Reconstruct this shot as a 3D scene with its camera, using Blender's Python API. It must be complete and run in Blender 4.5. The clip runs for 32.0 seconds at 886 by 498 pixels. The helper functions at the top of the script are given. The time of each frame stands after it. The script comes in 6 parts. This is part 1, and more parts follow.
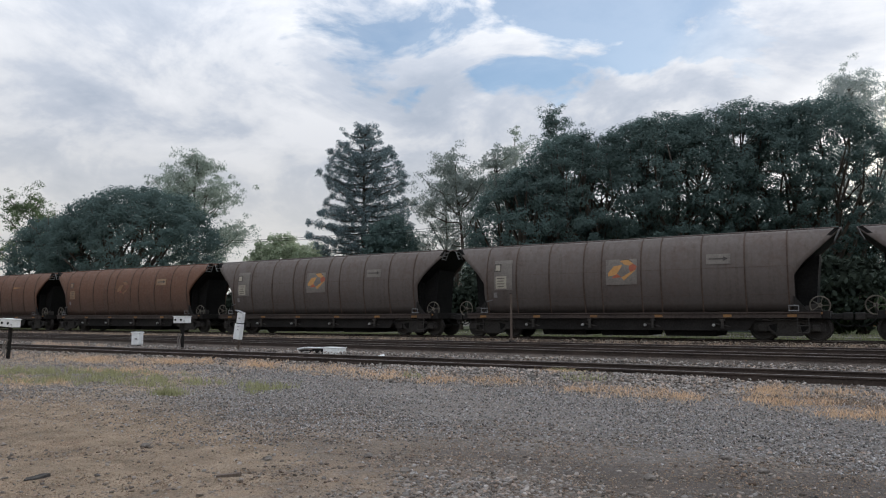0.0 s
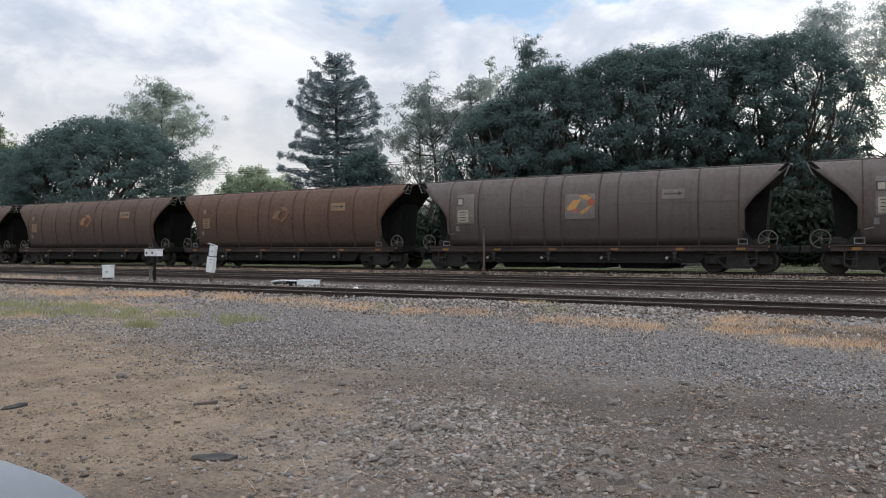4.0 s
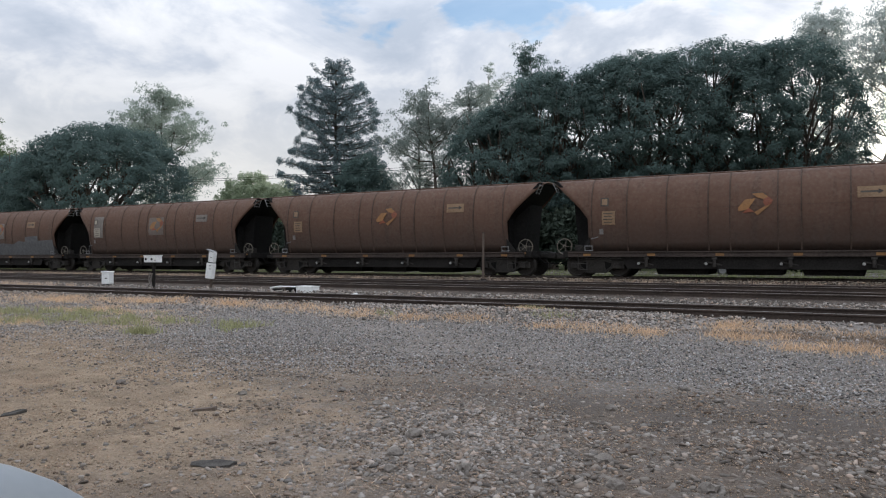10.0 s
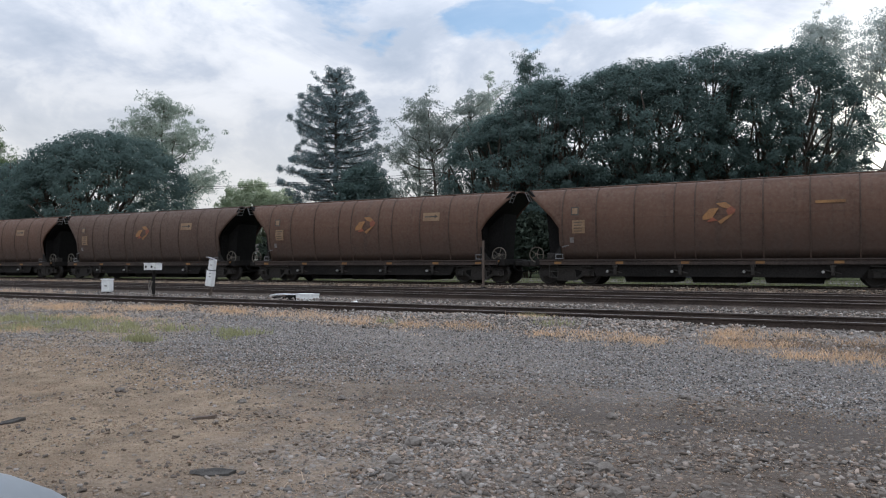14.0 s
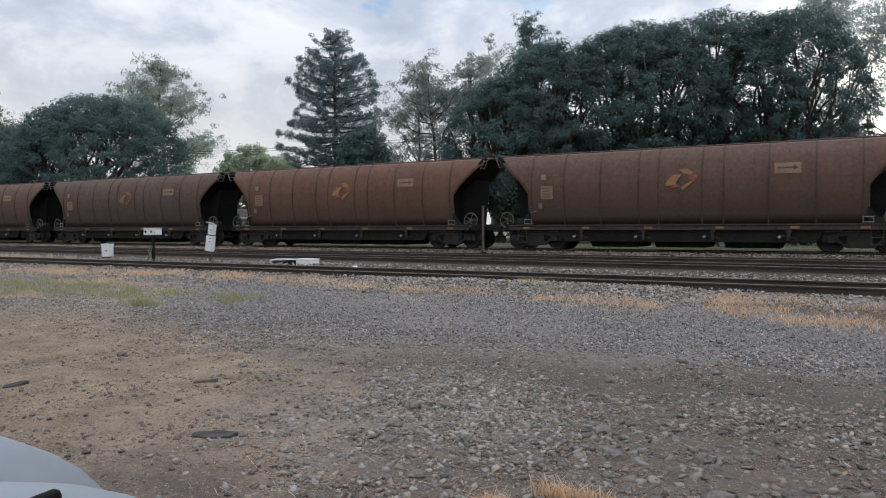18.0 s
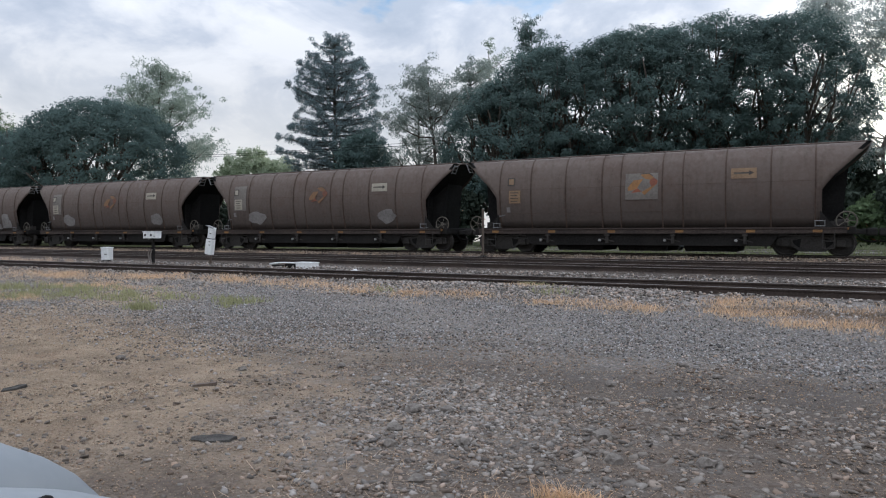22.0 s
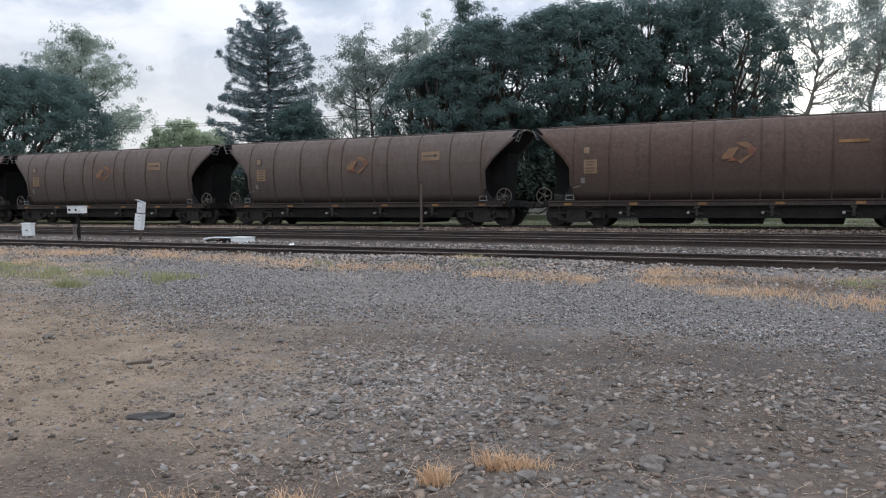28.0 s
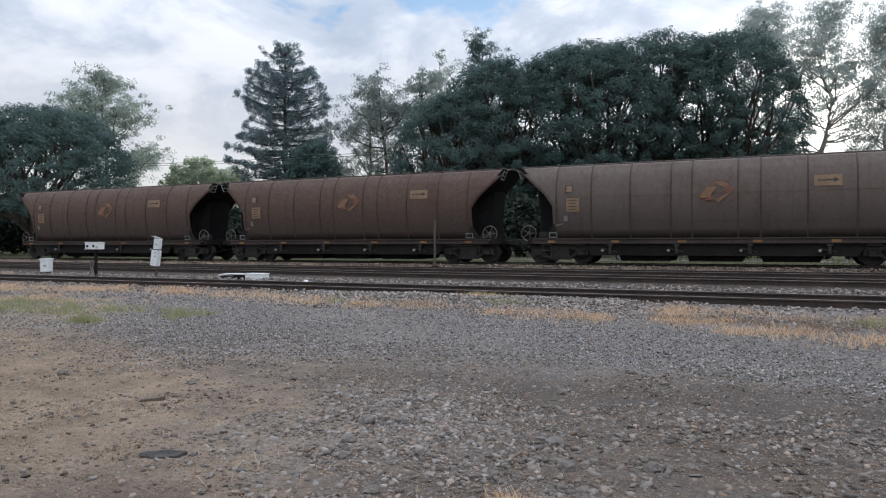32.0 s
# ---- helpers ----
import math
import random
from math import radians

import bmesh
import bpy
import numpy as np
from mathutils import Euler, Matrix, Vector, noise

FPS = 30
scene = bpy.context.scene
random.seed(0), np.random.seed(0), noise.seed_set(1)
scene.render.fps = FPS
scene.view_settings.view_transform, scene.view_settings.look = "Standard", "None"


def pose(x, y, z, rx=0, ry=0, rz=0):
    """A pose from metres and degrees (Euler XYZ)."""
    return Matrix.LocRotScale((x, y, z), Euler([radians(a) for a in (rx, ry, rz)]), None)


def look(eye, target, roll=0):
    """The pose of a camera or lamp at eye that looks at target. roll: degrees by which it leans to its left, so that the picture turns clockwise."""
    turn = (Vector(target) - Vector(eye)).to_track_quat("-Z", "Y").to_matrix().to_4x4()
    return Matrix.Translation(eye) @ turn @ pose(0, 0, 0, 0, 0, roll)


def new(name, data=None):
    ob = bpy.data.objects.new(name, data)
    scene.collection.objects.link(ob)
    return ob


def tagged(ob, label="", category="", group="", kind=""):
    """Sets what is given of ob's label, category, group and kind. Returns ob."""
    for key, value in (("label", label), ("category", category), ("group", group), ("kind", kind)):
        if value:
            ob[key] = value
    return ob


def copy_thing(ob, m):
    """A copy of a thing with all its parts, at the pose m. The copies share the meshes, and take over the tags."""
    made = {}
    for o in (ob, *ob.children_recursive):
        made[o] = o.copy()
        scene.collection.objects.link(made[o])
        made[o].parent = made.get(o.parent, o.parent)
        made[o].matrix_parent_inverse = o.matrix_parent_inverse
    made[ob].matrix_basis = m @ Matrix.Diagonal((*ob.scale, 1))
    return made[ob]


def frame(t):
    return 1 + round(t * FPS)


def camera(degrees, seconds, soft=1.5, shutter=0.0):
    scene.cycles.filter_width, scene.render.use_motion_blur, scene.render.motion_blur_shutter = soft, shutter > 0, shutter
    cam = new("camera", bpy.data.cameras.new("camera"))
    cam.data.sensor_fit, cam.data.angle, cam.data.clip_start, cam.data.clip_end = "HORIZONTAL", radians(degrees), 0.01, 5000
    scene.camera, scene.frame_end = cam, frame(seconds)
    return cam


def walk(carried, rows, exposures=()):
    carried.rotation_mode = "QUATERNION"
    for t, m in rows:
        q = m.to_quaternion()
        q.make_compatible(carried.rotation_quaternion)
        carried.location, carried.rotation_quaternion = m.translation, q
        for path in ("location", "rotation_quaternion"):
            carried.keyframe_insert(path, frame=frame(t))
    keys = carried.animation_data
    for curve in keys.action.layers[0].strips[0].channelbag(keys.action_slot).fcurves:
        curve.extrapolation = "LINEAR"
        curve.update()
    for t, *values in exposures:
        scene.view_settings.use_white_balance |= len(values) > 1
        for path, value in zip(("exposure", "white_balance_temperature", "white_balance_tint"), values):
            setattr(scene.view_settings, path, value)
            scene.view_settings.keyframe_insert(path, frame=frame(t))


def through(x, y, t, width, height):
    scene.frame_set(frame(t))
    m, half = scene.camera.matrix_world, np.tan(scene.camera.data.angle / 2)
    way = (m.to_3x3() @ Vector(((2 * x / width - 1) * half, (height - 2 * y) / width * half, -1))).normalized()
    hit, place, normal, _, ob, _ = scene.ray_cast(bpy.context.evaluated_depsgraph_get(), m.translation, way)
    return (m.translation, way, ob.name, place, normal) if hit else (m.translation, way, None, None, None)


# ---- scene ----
cam = camera(64.26, 32.0, soft=1.14)
walk(cam, [(t, pose(x, y, z, 90 + tilt, lean, turn)) for t, x, y, z, tilt, lean, turn in (
    (0, -0.044, 0.037, 1.359, 5.51, 0.11, 30.99),
    (0.5, 0.003, 0.013, 1.341, 5.22, 0.16, 29.46),
    (1, 0.006, -0.013, 1.345, 4.15, 0.16, 29.18),
    (1.5, 0.002, -0.014, 1.350, 2.28, 0.12, 29.07),
    (2, 0.002, -0.014, 1.350, 2.28, 0.13, 28.99),
    (2.5, 0.003, -0.007, 1.348, -0.22, 0.10, 28.99),
    (3, 0.011, -0.021, 1.353, -0.31, 0.13, 28.95),
    (3.5, 0.008, -0.015, 1.352, -0.29, 0.10, 28.91),
    (5.5, -0.002, -0.003, 1.350, 1.97, 0.11, 28.76),
    (6, 0.014, -0.025, 1.354, 1.84, 0.16, 28.79),
    (6.5, 0.017, -0.032, 1.354, 1.07, 0.13, 28.79),
    (7, 0.013, -0.022, 1.352, 0.83, 0.14, 28.79),
    (7.5, 0.001, -0.002, 1.351, 0.82, 0.12, 28.80),
    (8, 0.016, -0.023, 1.351, 0.85, 0.17, 28.83),
    (8.5, 0.007, -0.014, 1.350, 0.62, 0.10, 28.80),
    (9, 0.000, 0.000, 1.350, 0.76, 0.12, 28.80),
    (9.5, 0.005, -0.013, 1.353, 0.77, 0.11, 28.79),
    (10, 0.013, -0.020, 1.352, 0.58, 0.17, 28.81),
    (10.5, 0.010, -0.016, 1.351, 0.39, 0.13, 28.80),
    (11, 0.008, -0.011, 1.352, 0.40, 0.12, 28.81),
    (11.5, 0.006, -0.009, 1.351, 0.39, 0.13, 28.80),
    (12, 0.006, -0.008, 1.353, 0.44, 0.14, 28.80),
    (12.5, -0.013, 0.019, 1.349, 0.69, 0.10, 28.78),
    (13, 0.005, -0.014, 1.350, 1.85, 0.14, 28.80),
    (13.5, -0.008, 0.009, 1.352, 1.59, 0.10, 28.76),
    (14, 0.012, -0.020, 1.353, 1.21, 0.14, 28.81),
    (14.5, 0.017, -0.030, 1.352, -0.48, 0.12, 28.82),
    (15, 0.012, -0.017, 1.351, -1.06, 0.08, 28.81),
    (15.5, 0.008, -0.014, 1.349, -1.08, 0.07, 28.80),
    (17.5, 0.005, -0.007, 1.348, -1.52, 0.09, 28.79),
    (18, 0.008, -0.008, 1.350, -1.62, 0.12, 28.80),
    (18.5, -0.001, 0.002, 1.351, -0.89, 0.07, 28.79),
    (19, 0.003, -0.007, 1.350, 0.08, 0.09, 28.79),
    (19.5, 0.019, -0.024, 1.353, -1.70, 0.12, 28.82),
    (20, 0.014, -0.024, 1.353, -2.21, 0.09, 28.80),
    (20.5, 0.014, -0.017, 1.347, -2.27, 0.11, 28.80),
    (21, 0.011, -0.012, 1.346, -3.51, 0.08, 28.80),
    (21.5, 0.010, -0.008, 1.349, -3.38, 0.08, 28.80),
    (22, 0.002, 0.001, 1.348, -1.33, 0.09, 28.78),
    (22.5, -0.000, 0.001, 1.347, -1.05, 0.08, 28.79),
    (23, 0.001, 0.004, 1.348, -1.48, 0.08, 28.78),
    (23.5, -0.007, 0.013, 1.345, -0.83, 0.07, 28.71),
    (24, -0.015, 0.027, 1.346, 1.16, 0.14, 28.25),
    (24.5, -0.021, 0.047, 1.343, 2.60, 0.14, 27.91),
    (26.5, -0.008, 0.107, 1.305, 0.95, 0.37, 25.10),
    (27, -0.040, 0.177, 1.279, -2.94, 0.23, 24.44),
    (27.5, 0.004, 0.060, 1.324, -2.96, 0.29, 24.10),
    (28, -0.001, -0.021, 1.341, -3.49, 0.32, 23.76),
    (28.2, -0.004, -0.011, 1.342, -7.40, 0.29, 21.56),
    (28.5, -0.009, 0.004, 1.344, -4.72, 0.25, 21.32),
    (28.6, -0.007, -0.003, 1.345, -2.84, 0.24, 20.61),
    (28.8, -0.002, -0.016, 1.348, -0.38, 0.22, 21.98),
    (29, 0.002, -0.029, 1.351, -0.17, 0.20, 22.78),
    (29.5, -0.000, -0.029, 1.352, -0.04, 0.18, 23.44),
    (30, 0.001, -0.042, 1.356, -0.66, 0.23, 23.57),
    (30.5, -0.008, -0.014, 1.350, -1.27, 0.12, 24.02),
    (31, 0.006, -0.041, 1.355, -0.35, 0.16, 24.46),
    (31.5, 0.004, -0.037, 1.354, -0.46, 0.21, 24.71),
    (32, 0.001, -0.033, 1.352, -0.50, 0.17, 24.85),
)], exposures=[(t, s - 0.06, 6000 if t < 14 else 5860 if t < 20.5 else 5780, 10) for t, s in ((0, 0.1), (1, 0.17), (2, 0.35), (3, 0.42), (6, 0.27), (9, 0.32), (14, 0.3), (15, 0.45), (18, 0.30), (19, 0.11), (19.5, 0.35), (20, 0.55), (21, 0.52), (22, 0.32), (23, 0.25), (24, 0.1), (25, 0.15), (26.5, 0.4), (27, 0.92), (27.5, 0.65), (28, 0.45), (28.2, 0.95), (28.6, 0.85), (29, 0.25), (30, 0.32), (31, 0.24), (32, 0.36))])

# ---------------------------------------------------------------- light
SUN_UP, SUN_SIDE = radians(9), radians(2.6)      # low behind the trees, almost square across the tracks
sun = new("sun", bpy.data.lights.new("sun", "SUN"))
sun.data.energy, sun.data.angle, sun.data.color = 2.0, radians(12), (1.0, 0.90, 0.76)
sun.matrix_world = look((0, 0, 0), (-math.sin(SUN_SIDE) * math.cos(SUN_UP), -math.cos(SUN_SIDE) * math.cos(SUN_UP), -math.sin(SUN_UP)))
scene.view_settings.exposure = 0.0

TEAR = (-0.345, 0.866, 0.362)      # where blue shows through the cloud


def sky():
    w = bpy.data.worlds.new("sky")
    scene.world = w
    w.use_nodes = True
    nt = w.node_tree
    nt.nodes.clear()
    N, L = nt.nodes.new, nt.links.new

    def math_node(op, a, b=None, c=None):
        n = N("ShaderNodeMath")
        n.operation = op
        for k, v in enumerate((a, b, c)):
            if v is None:
                continue
            if isinstance(v, (int, float)):
                n.inputs[k].default_value = v
            else:
                L(v, n.inputs[k])
        return n.outputs[0]

    def ramp(value, stops):
        n = N("ShaderNodeValToRGB")
        els = n.color_ramp.elements
        while len(els) < len(stops):
            els.new(0.5)
        for e, (p, c) in zip(els, stops):
            e.position, e.color = p, (*c, 1) if len(c) == 3 else c
        L(value, n.inputs[0])
        return n.outputs[0]

    out = N("ShaderNodeOutputWorld")
    st = N("ShaderNodeTexSky")
    st.sky_type, st.sun_disc, st.sun_elevation, st.sun_rotation = "NISHITA", False, SUN_UP, SUN_SIDE
    st.air_density, st.dust_density, st.ozone_density = 1.3, 0.5, 4.0
    blue = N("ShaderNodeBackground")
    blue.inputs["Strength"].default_value = 0.15
    L(st.outputs[0], blue.inputs["Color"])
    co = N("ShaderNodeTexCoord")
    sep = N("ShaderNodeSeparateXYZ")
    L(co.outputs["Generated"], sep.inputs[0])
    up = math_node("MAXIMUM", sep.outputs[2], 0.0)
    flat = math_node("ADD", up, 0.30)
    comb = N("ShaderNodeCombineXYZ")
    L(math_node("DIVIDE", sep.outputs[0], flat), comb.inputs[0])
    L(math_node("DIVIDE", sep.outputs[1], flat), comb.inputs[1])
    comb.inputs[2].default_value = 3.7

    def noise_tex(scale, detail, rough, dist=0.0):
        n = N("ShaderNodeTexNoise")
        n.inputs["Scale"].default_value, n.inputs["Detail"].default_value = scale, detail
        n.inputs["Roughness"].default_value, n.inputs["Distortion"].default_value = rough, dist
        L(comb.outputs[0], n.inputs["Vector"])
        return n.outputs["Fac"]

    fine = noise_tex(4.2, 8, 0.6, 0.2)
    # the cover tears open in a band high over the grove
    hole = N("ShaderNodeVectorMath")
    hole.operation = "DOT_PRODUCT"
    L(co.outputs["Generated"], hole.inputs[0])
    hole.inputs[1].default_value = TEAR
    torn = math_node("MULTIPLY", ramp(hole.outputs["Value"], [(0.90, (0, 0, 0)), (0.975, (1, 1, 1))]), ramp(up, [(0.255, (0, 0, 0)), (0.345, (1, 1, 1))]))
    tuft = math_node("ADD", math_node("MULTIPLY", noise_tex(2.6, 9, 0.58, 0.5), 0.72), math_node("MULTIPLY", fine, 0.28))
    cover = ramp(math_node("MULTIPLY_ADD", torn, -0.185, math_node("ADD", tuft, 0.135)), [(0.44, (0.30, 0.30, 0.30)), (0.50, (1, 1, 1))])
    # towards the horizon the cover closes
    low = ramp(up, [(0.10, (1, 1, 1)), (0.30, (0, 0, 0))])
    aim = N("ShaderNodeVectorMath")
    aim.operation = "DOT_PRODUCT"
    L(co.outputs["Generated"], aim.inputs[0])
    aim.inputs[1].default_value = (math.sin(SUN_SIDE) * math.cos(SUN_UP), math.cos(SUN_SIDE) * math.cos(SUN_UP), math.sin(SUN_UP))
    veil = ramp(aim.outputs["Value"], [(0.93, (0, 0, 0)), (0.985, (1, 1, 1))])
    mask = math_node("MAXIMUM", math_node("MAXIMUM", cover, veil), math_node("MULTIPLY", low, 0.9))
    thick = ramp(math_node("ADD", math_node("MULTIPLY", noise_tex(2.5, 9, 0.58, 0.5), 0.7), math_node("MULTIPLY", fine, 0.3)),
                 [(0.40, (0.99, 0.965, 0.94)), (0.47, (0.87, 0.86, 0.855)), (0.53, (0.69, 0.71, 0.75)), (0.62, (0.55, 0.59, 0.65))])
    glow = N("ShaderNodeMix")
    glow.data_type = "RGBA"
    L(ramp(up, [(0.04, (0.95, 0.95, 0.95)), (0.24, (0, 0, 0))]), glow.inputs["Factor"])
    L(thick, glow.inputs["A"])
    glow.inputs["B"].default_value = (1.18, 1.11, 0.99, 1)
    cloud = N("ShaderNodeBackground")
    L(math_node("MULTIPLY_ADD", math_node("MULTIPLY", up, up), 1.5, math_node("MULTIPLY_ADD", up, 0.66, 0.55)), cloud.inputs["Strength"])     # brighter overhead, as overcast is
    # the veiled sun brightens the cloud round it
    halo = N("ShaderNodeMix")
    halo.data_type, halo.blend_type = "RGBA", "ADD"
    halo.inputs["Factor"].default_value = 1.0
    L(glow.outputs["Result"], halo.inputs["A"])
    L(ramp(aim.outputs["Value"], [(0.940, (0, 0, 0)), (0.985, (0.05, 0.045, 0.04)), (0.997, (0.7, 0.62, 0.5)), (1.0, (2.8, 2.5, 2.0))]), halo.inputs["B"])
    L(halo.outputs["Result"], cloud.inputs["Color"])
    mix = N("ShaderNodeMixShader")
    L(mask, mix.inputs[0])
    L(blue.outputs[0], mix.inputs[1])
    L(cloud.outputs[0], mix.inputs[2])
    L(mix.outputs[0], out.inputs[0])


sky()


# ---------------------------------------------------------------- materials
class Mat:
    """A node material in the making: noise, ramps and mixes over object space."""

    def __init__(self, name, rough=0.8, metal=0.0, spec=0.4):
        self.m = bpy.data.materials.new(name)
        self.m.use_nodes = True
        self.nt = self.m.node_tree
        self.b = self.nt.nodes["Principled BSDF"]
        self.b.inputs["Roughness"].default_value, self.b.inputs["Metallic"].default_value = rough, metal
        self.b.inputs["Specular IOR Level"].default_value = spec
        self.co = self.nt.nodes.new("ShaderNodeTexCoord").outputs["Object"]

    def link(self, a, b):
        self.nt.links.new(a, b)

    def noise(self, scale, detail=5, rough=0.55, stretch=(1, 1, 1), shift=(0, 0, 0), dist=0.0):
        mp = self.nt.nodes.new("ShaderNodeMapping")
        mp.inputs["Scale"].default_value, mp.inputs["Location"].default_value = stretch, shift
        self.link(self.co, mp.inputs["Vector"])
        n = self.nt.nodes.new("ShaderNodeTexNoise")
        n.inputs["Scale"].default_value, n.inputs["Detail"].default_value = scale, detail
        n.inputs["Roughness"].default_value, n.inputs["Distortion"].default_value = rough, dist
        self.link(mp.outputs[0], n.inputs["Vector"])
        return n.outputs["Fac"]

    def cells(self, scale, stretch=(1, 1, 1), feature="F1"):
        mp = self.nt.nodes.new("ShaderNodeMapping")
        mp.inputs["Scale"].default_value = stretch
        self.link(self.co, mp.inputs["Vector"])
        n = self.nt.nodes.new("ShaderNodeTexVoronoi")
        n.feature = feature
        n.inputs["Scale"].default_value = scale
        self.link(mp.outputs[0], n.inputs["Vector"])
        return n

    def axis(self, k):
        s = self.nt.nodes.new("ShaderNodeSeparateXYZ")
        self.link(self.co, s.inputs[0])
        return s.outputs[k]

    def ramp(self, value, *stops):
        n = self.nt.nodes.new("ShaderNodeValToRGB")
        els = n.color_ramp.elements
        while len(els) < len(stops):
            els.new(0.5)
        for e, (p, c) in zip(els, stops):
            c = (c, c, c) if isinstance(c, (int, float)) else c
            e.position, e.color = p, (*c, 1)
        self.link(value, n.inputs[0])
        return n.outputs[0]

    def math(self, op, a, b):
        n = self.nt.nodes.new("ShaderNodeMath")
        n.operation = op
        for k, v in enumerate((a, b)):
            if isinstance(v, (int, float)):
                n.inputs[k].default_value = v
            else:
                self.link(v, n.inputs[k])
        return n.outputs[0]

    def mix(self, fac, a, b, blend="MIX"):
        n = self.nt.nodes.new("ShaderNodeMix")
        n.data_type, n.blend_type = "RGBA", blend
        for key, v in (("Factor", fac), ("A", a), ("B", b)):
            s = [i for i in n.inputs if i.name == key and i.enabled][0]
            if isinstance(v, (int, float)):
                s.default_value = v if key == "Factor" else (v, v, v, 1)
            elif isinstance(v, tuple):
                s.default_value = (*v, 1)
            else:
                self.link(v, s)
        return [o for o in n.outputs if o.enabled][0]

    def island(self):
        return self.nt.nodes.new("ShaderNodeNewGeometry").outputs["Random Per Island"]

    def each(self):
        return self.nt.nodes.new("ShaderNodeObjectInfo").outputs["Random"]

    def paint(self, colour, rough=None):
        if isinstance(colour, tuple):
            self.b.inputs["Base Color"].default_value = (*colour, 1)
        else:
            self.link(colour, self.b.inputs["Base Color"])
        if rough is not None:
            self.link(rough, self.b.inputs["Roughness"])
        return self

    def bump(self, height, strength=0.4, distance=0.02):
        n = self.nt.nodes.new("ShaderNodeBump")
        n.inputs["Strength"].default_value, n.inputs["Distance"].default_value = strength, distance
        self.link(height, n.inputs["Height"])
        self.link(n.outputs[0], self.b.inputs["Normal"])
        return self


def simple(name, dark, light, scale=6, rough=0.7, metal=0.0, bump=0.15, spec=0.4, stretch=(1, 1, 1)):
    """A surface between two tones at two scales, with fine relief."""
    a = Mat(name, rough, metal, spec)
    big = a.noise(scale * 0.25, 4, 0.55, stretch)
    fine = a.noise(scale * 4, 6, 0.6, stretch)
    v = a.math("ADD", a.math("MULTIPLY", big, 0.6), a.math("MULTIPLY", fine, 0.4))
    a.paint(a.ramp(v, (0.36, dark), (0.64, light)), a.ramp(fine, (0.3, min(1, rough + 0.12)), (0.7, max(0, rough - 0.12))))
    if bump:
        a.bump(fine, bump, 0.01)
    return a.m


def ground_material():
    a = Mat("gravel_ground", 0.95, spec=0.2)
    x, y = a.axis(0), a.axis(1)
    patch = a.noise(0.35, 6, 0.6)
    mid = a.noise(2.2, 6, 0.62)
    grain = a.noise(28, 5, 0.7)
    cell = a.cells(30)
    stone = a.ramp(cell.outputs["Color"], (0.0, (0.080, 0.076, 0.073)), (0.5, (0.225, 0.213, 0.205)), (1.0, (0.44, 0.42, 0.40)))
    gravel = a.mix(a.ramp(cell.outputs["Distance"], (0.25, 0.0), (0.75, 1.0)), stone, (0.190, 0.165, 0.145))
    dirt = a.ramp(a.math("ADD", a.math("MULTIPLY", mid, 0.6), a.math("MULTIPLY", grain, 0.4)), (0.36, (0.186, 0.138, 0.094)), (0.52, (0.324, 0.246, 0.168)), (0.66, (0.428, 0.331, 0.232)))
    # bare earth where vehicles turn, near and to the west; gravel elsewhere
    west = a.ramp(a.math("ADD", a.math("MULTIPLY", x, -0.055), a.math("ADD", a.math("MULTIPLY", y, -0.075), a.math("MULTIPLY", patch, 0.9))), (0.31, 0.0), (0.60, 1.0))
    thin = a.ramp(a.math("ADD", a.math("MULTIPLY", patch, 0.5), a.math("MULTIPLY", mid, 0.5)), (0.40, 0.0), (0.55, 1.0))
    bare = a.math("MINIMUM", a.math("ADD", west, a.math("MULTIPLY", a.math("ADD", a.math("MULTIPLY", thin, 0.6), 0.4), a.ramp(a.math("ADD", a.math("MULTIPLY", y, 0.1), a.math("MULTIPLY", a.math("SUBTRACT", patch, 0.5), 0.3)), (0.54, 1.0), (0.74, 0.1)))), 0.92)
    dirt = a.mix(a.ramp(a.noise(0.9, 4, 0.55, shift=(7, 3, 0)), (0.52, 0.0), (0.64, 0.65)), dirt, a.ramp(mid, (0.4, (0.315, 0.228, 0.150)), (0.6, (0.385, 0.285, 0.192))))
    # towards the east the soil is greyer and darker
    grey = a.ramp(a.math("ADD", a.math("MULTIPLY", mid, 0.5), a.math("MULTIPLY", grain, 0.5)), (0.36, (0.082, 0.063, 0.049)), (0.52, (0.146, 0.114, 0.090)), (0.66, (0.224, 0.178, 0.143)))
    soil = a.mix(a.ramp(a.math("ADD", a.math("MULTIPLY", a.math("ADD", x, 5.2), 0.14), a.math("MULTIPLY", a.math("SUBTRACT", patch, 0.5), 1.4)), (0.0, 0.0), (0.45, 1.0)), dirt, grey)
    near = a.mix(bare, gravel, soil)
    # old stone and soil between the tracks, grass beyond the line
    bed = a.mix(a.ramp(mid, (0.4, 0.0), (0.6, 1.0)), (0.046, 0.036, 0.029), (0.095, 0.076, 0.062))
    field = a.ramp(a.math("ADD", a.math("MULTIPLY", patch, 0.5), a.math("MULTIPLY", grain, 0.5)), (0.38, (0.052, 0.066, 0.028)), (0.60, (0.115, 0.128, 0.060)))
    edge = a.math("ADD", y, a.math("MULTIPLY", a.math("SUBTRACT", mid, 0.5), 1.6))
    c = a.mix(a.ramp(a.math("MULTIPLY", edge, 0.01), (0.138, 0.0), (0.150, 1.0)), near, bed)
    c = a.mix(a.ramp(a.math("MULTIPLY", edge, 0.01), (0.316, 0.0), (0.330, 1.0)), c, field)
    c = a.mix(a.ramp(a.noise(0.13, 3, 0.5, shift=(4, 9, 0)), (0.35, 0.72), (0.6, 1.0)), (0, 0, 0), c)
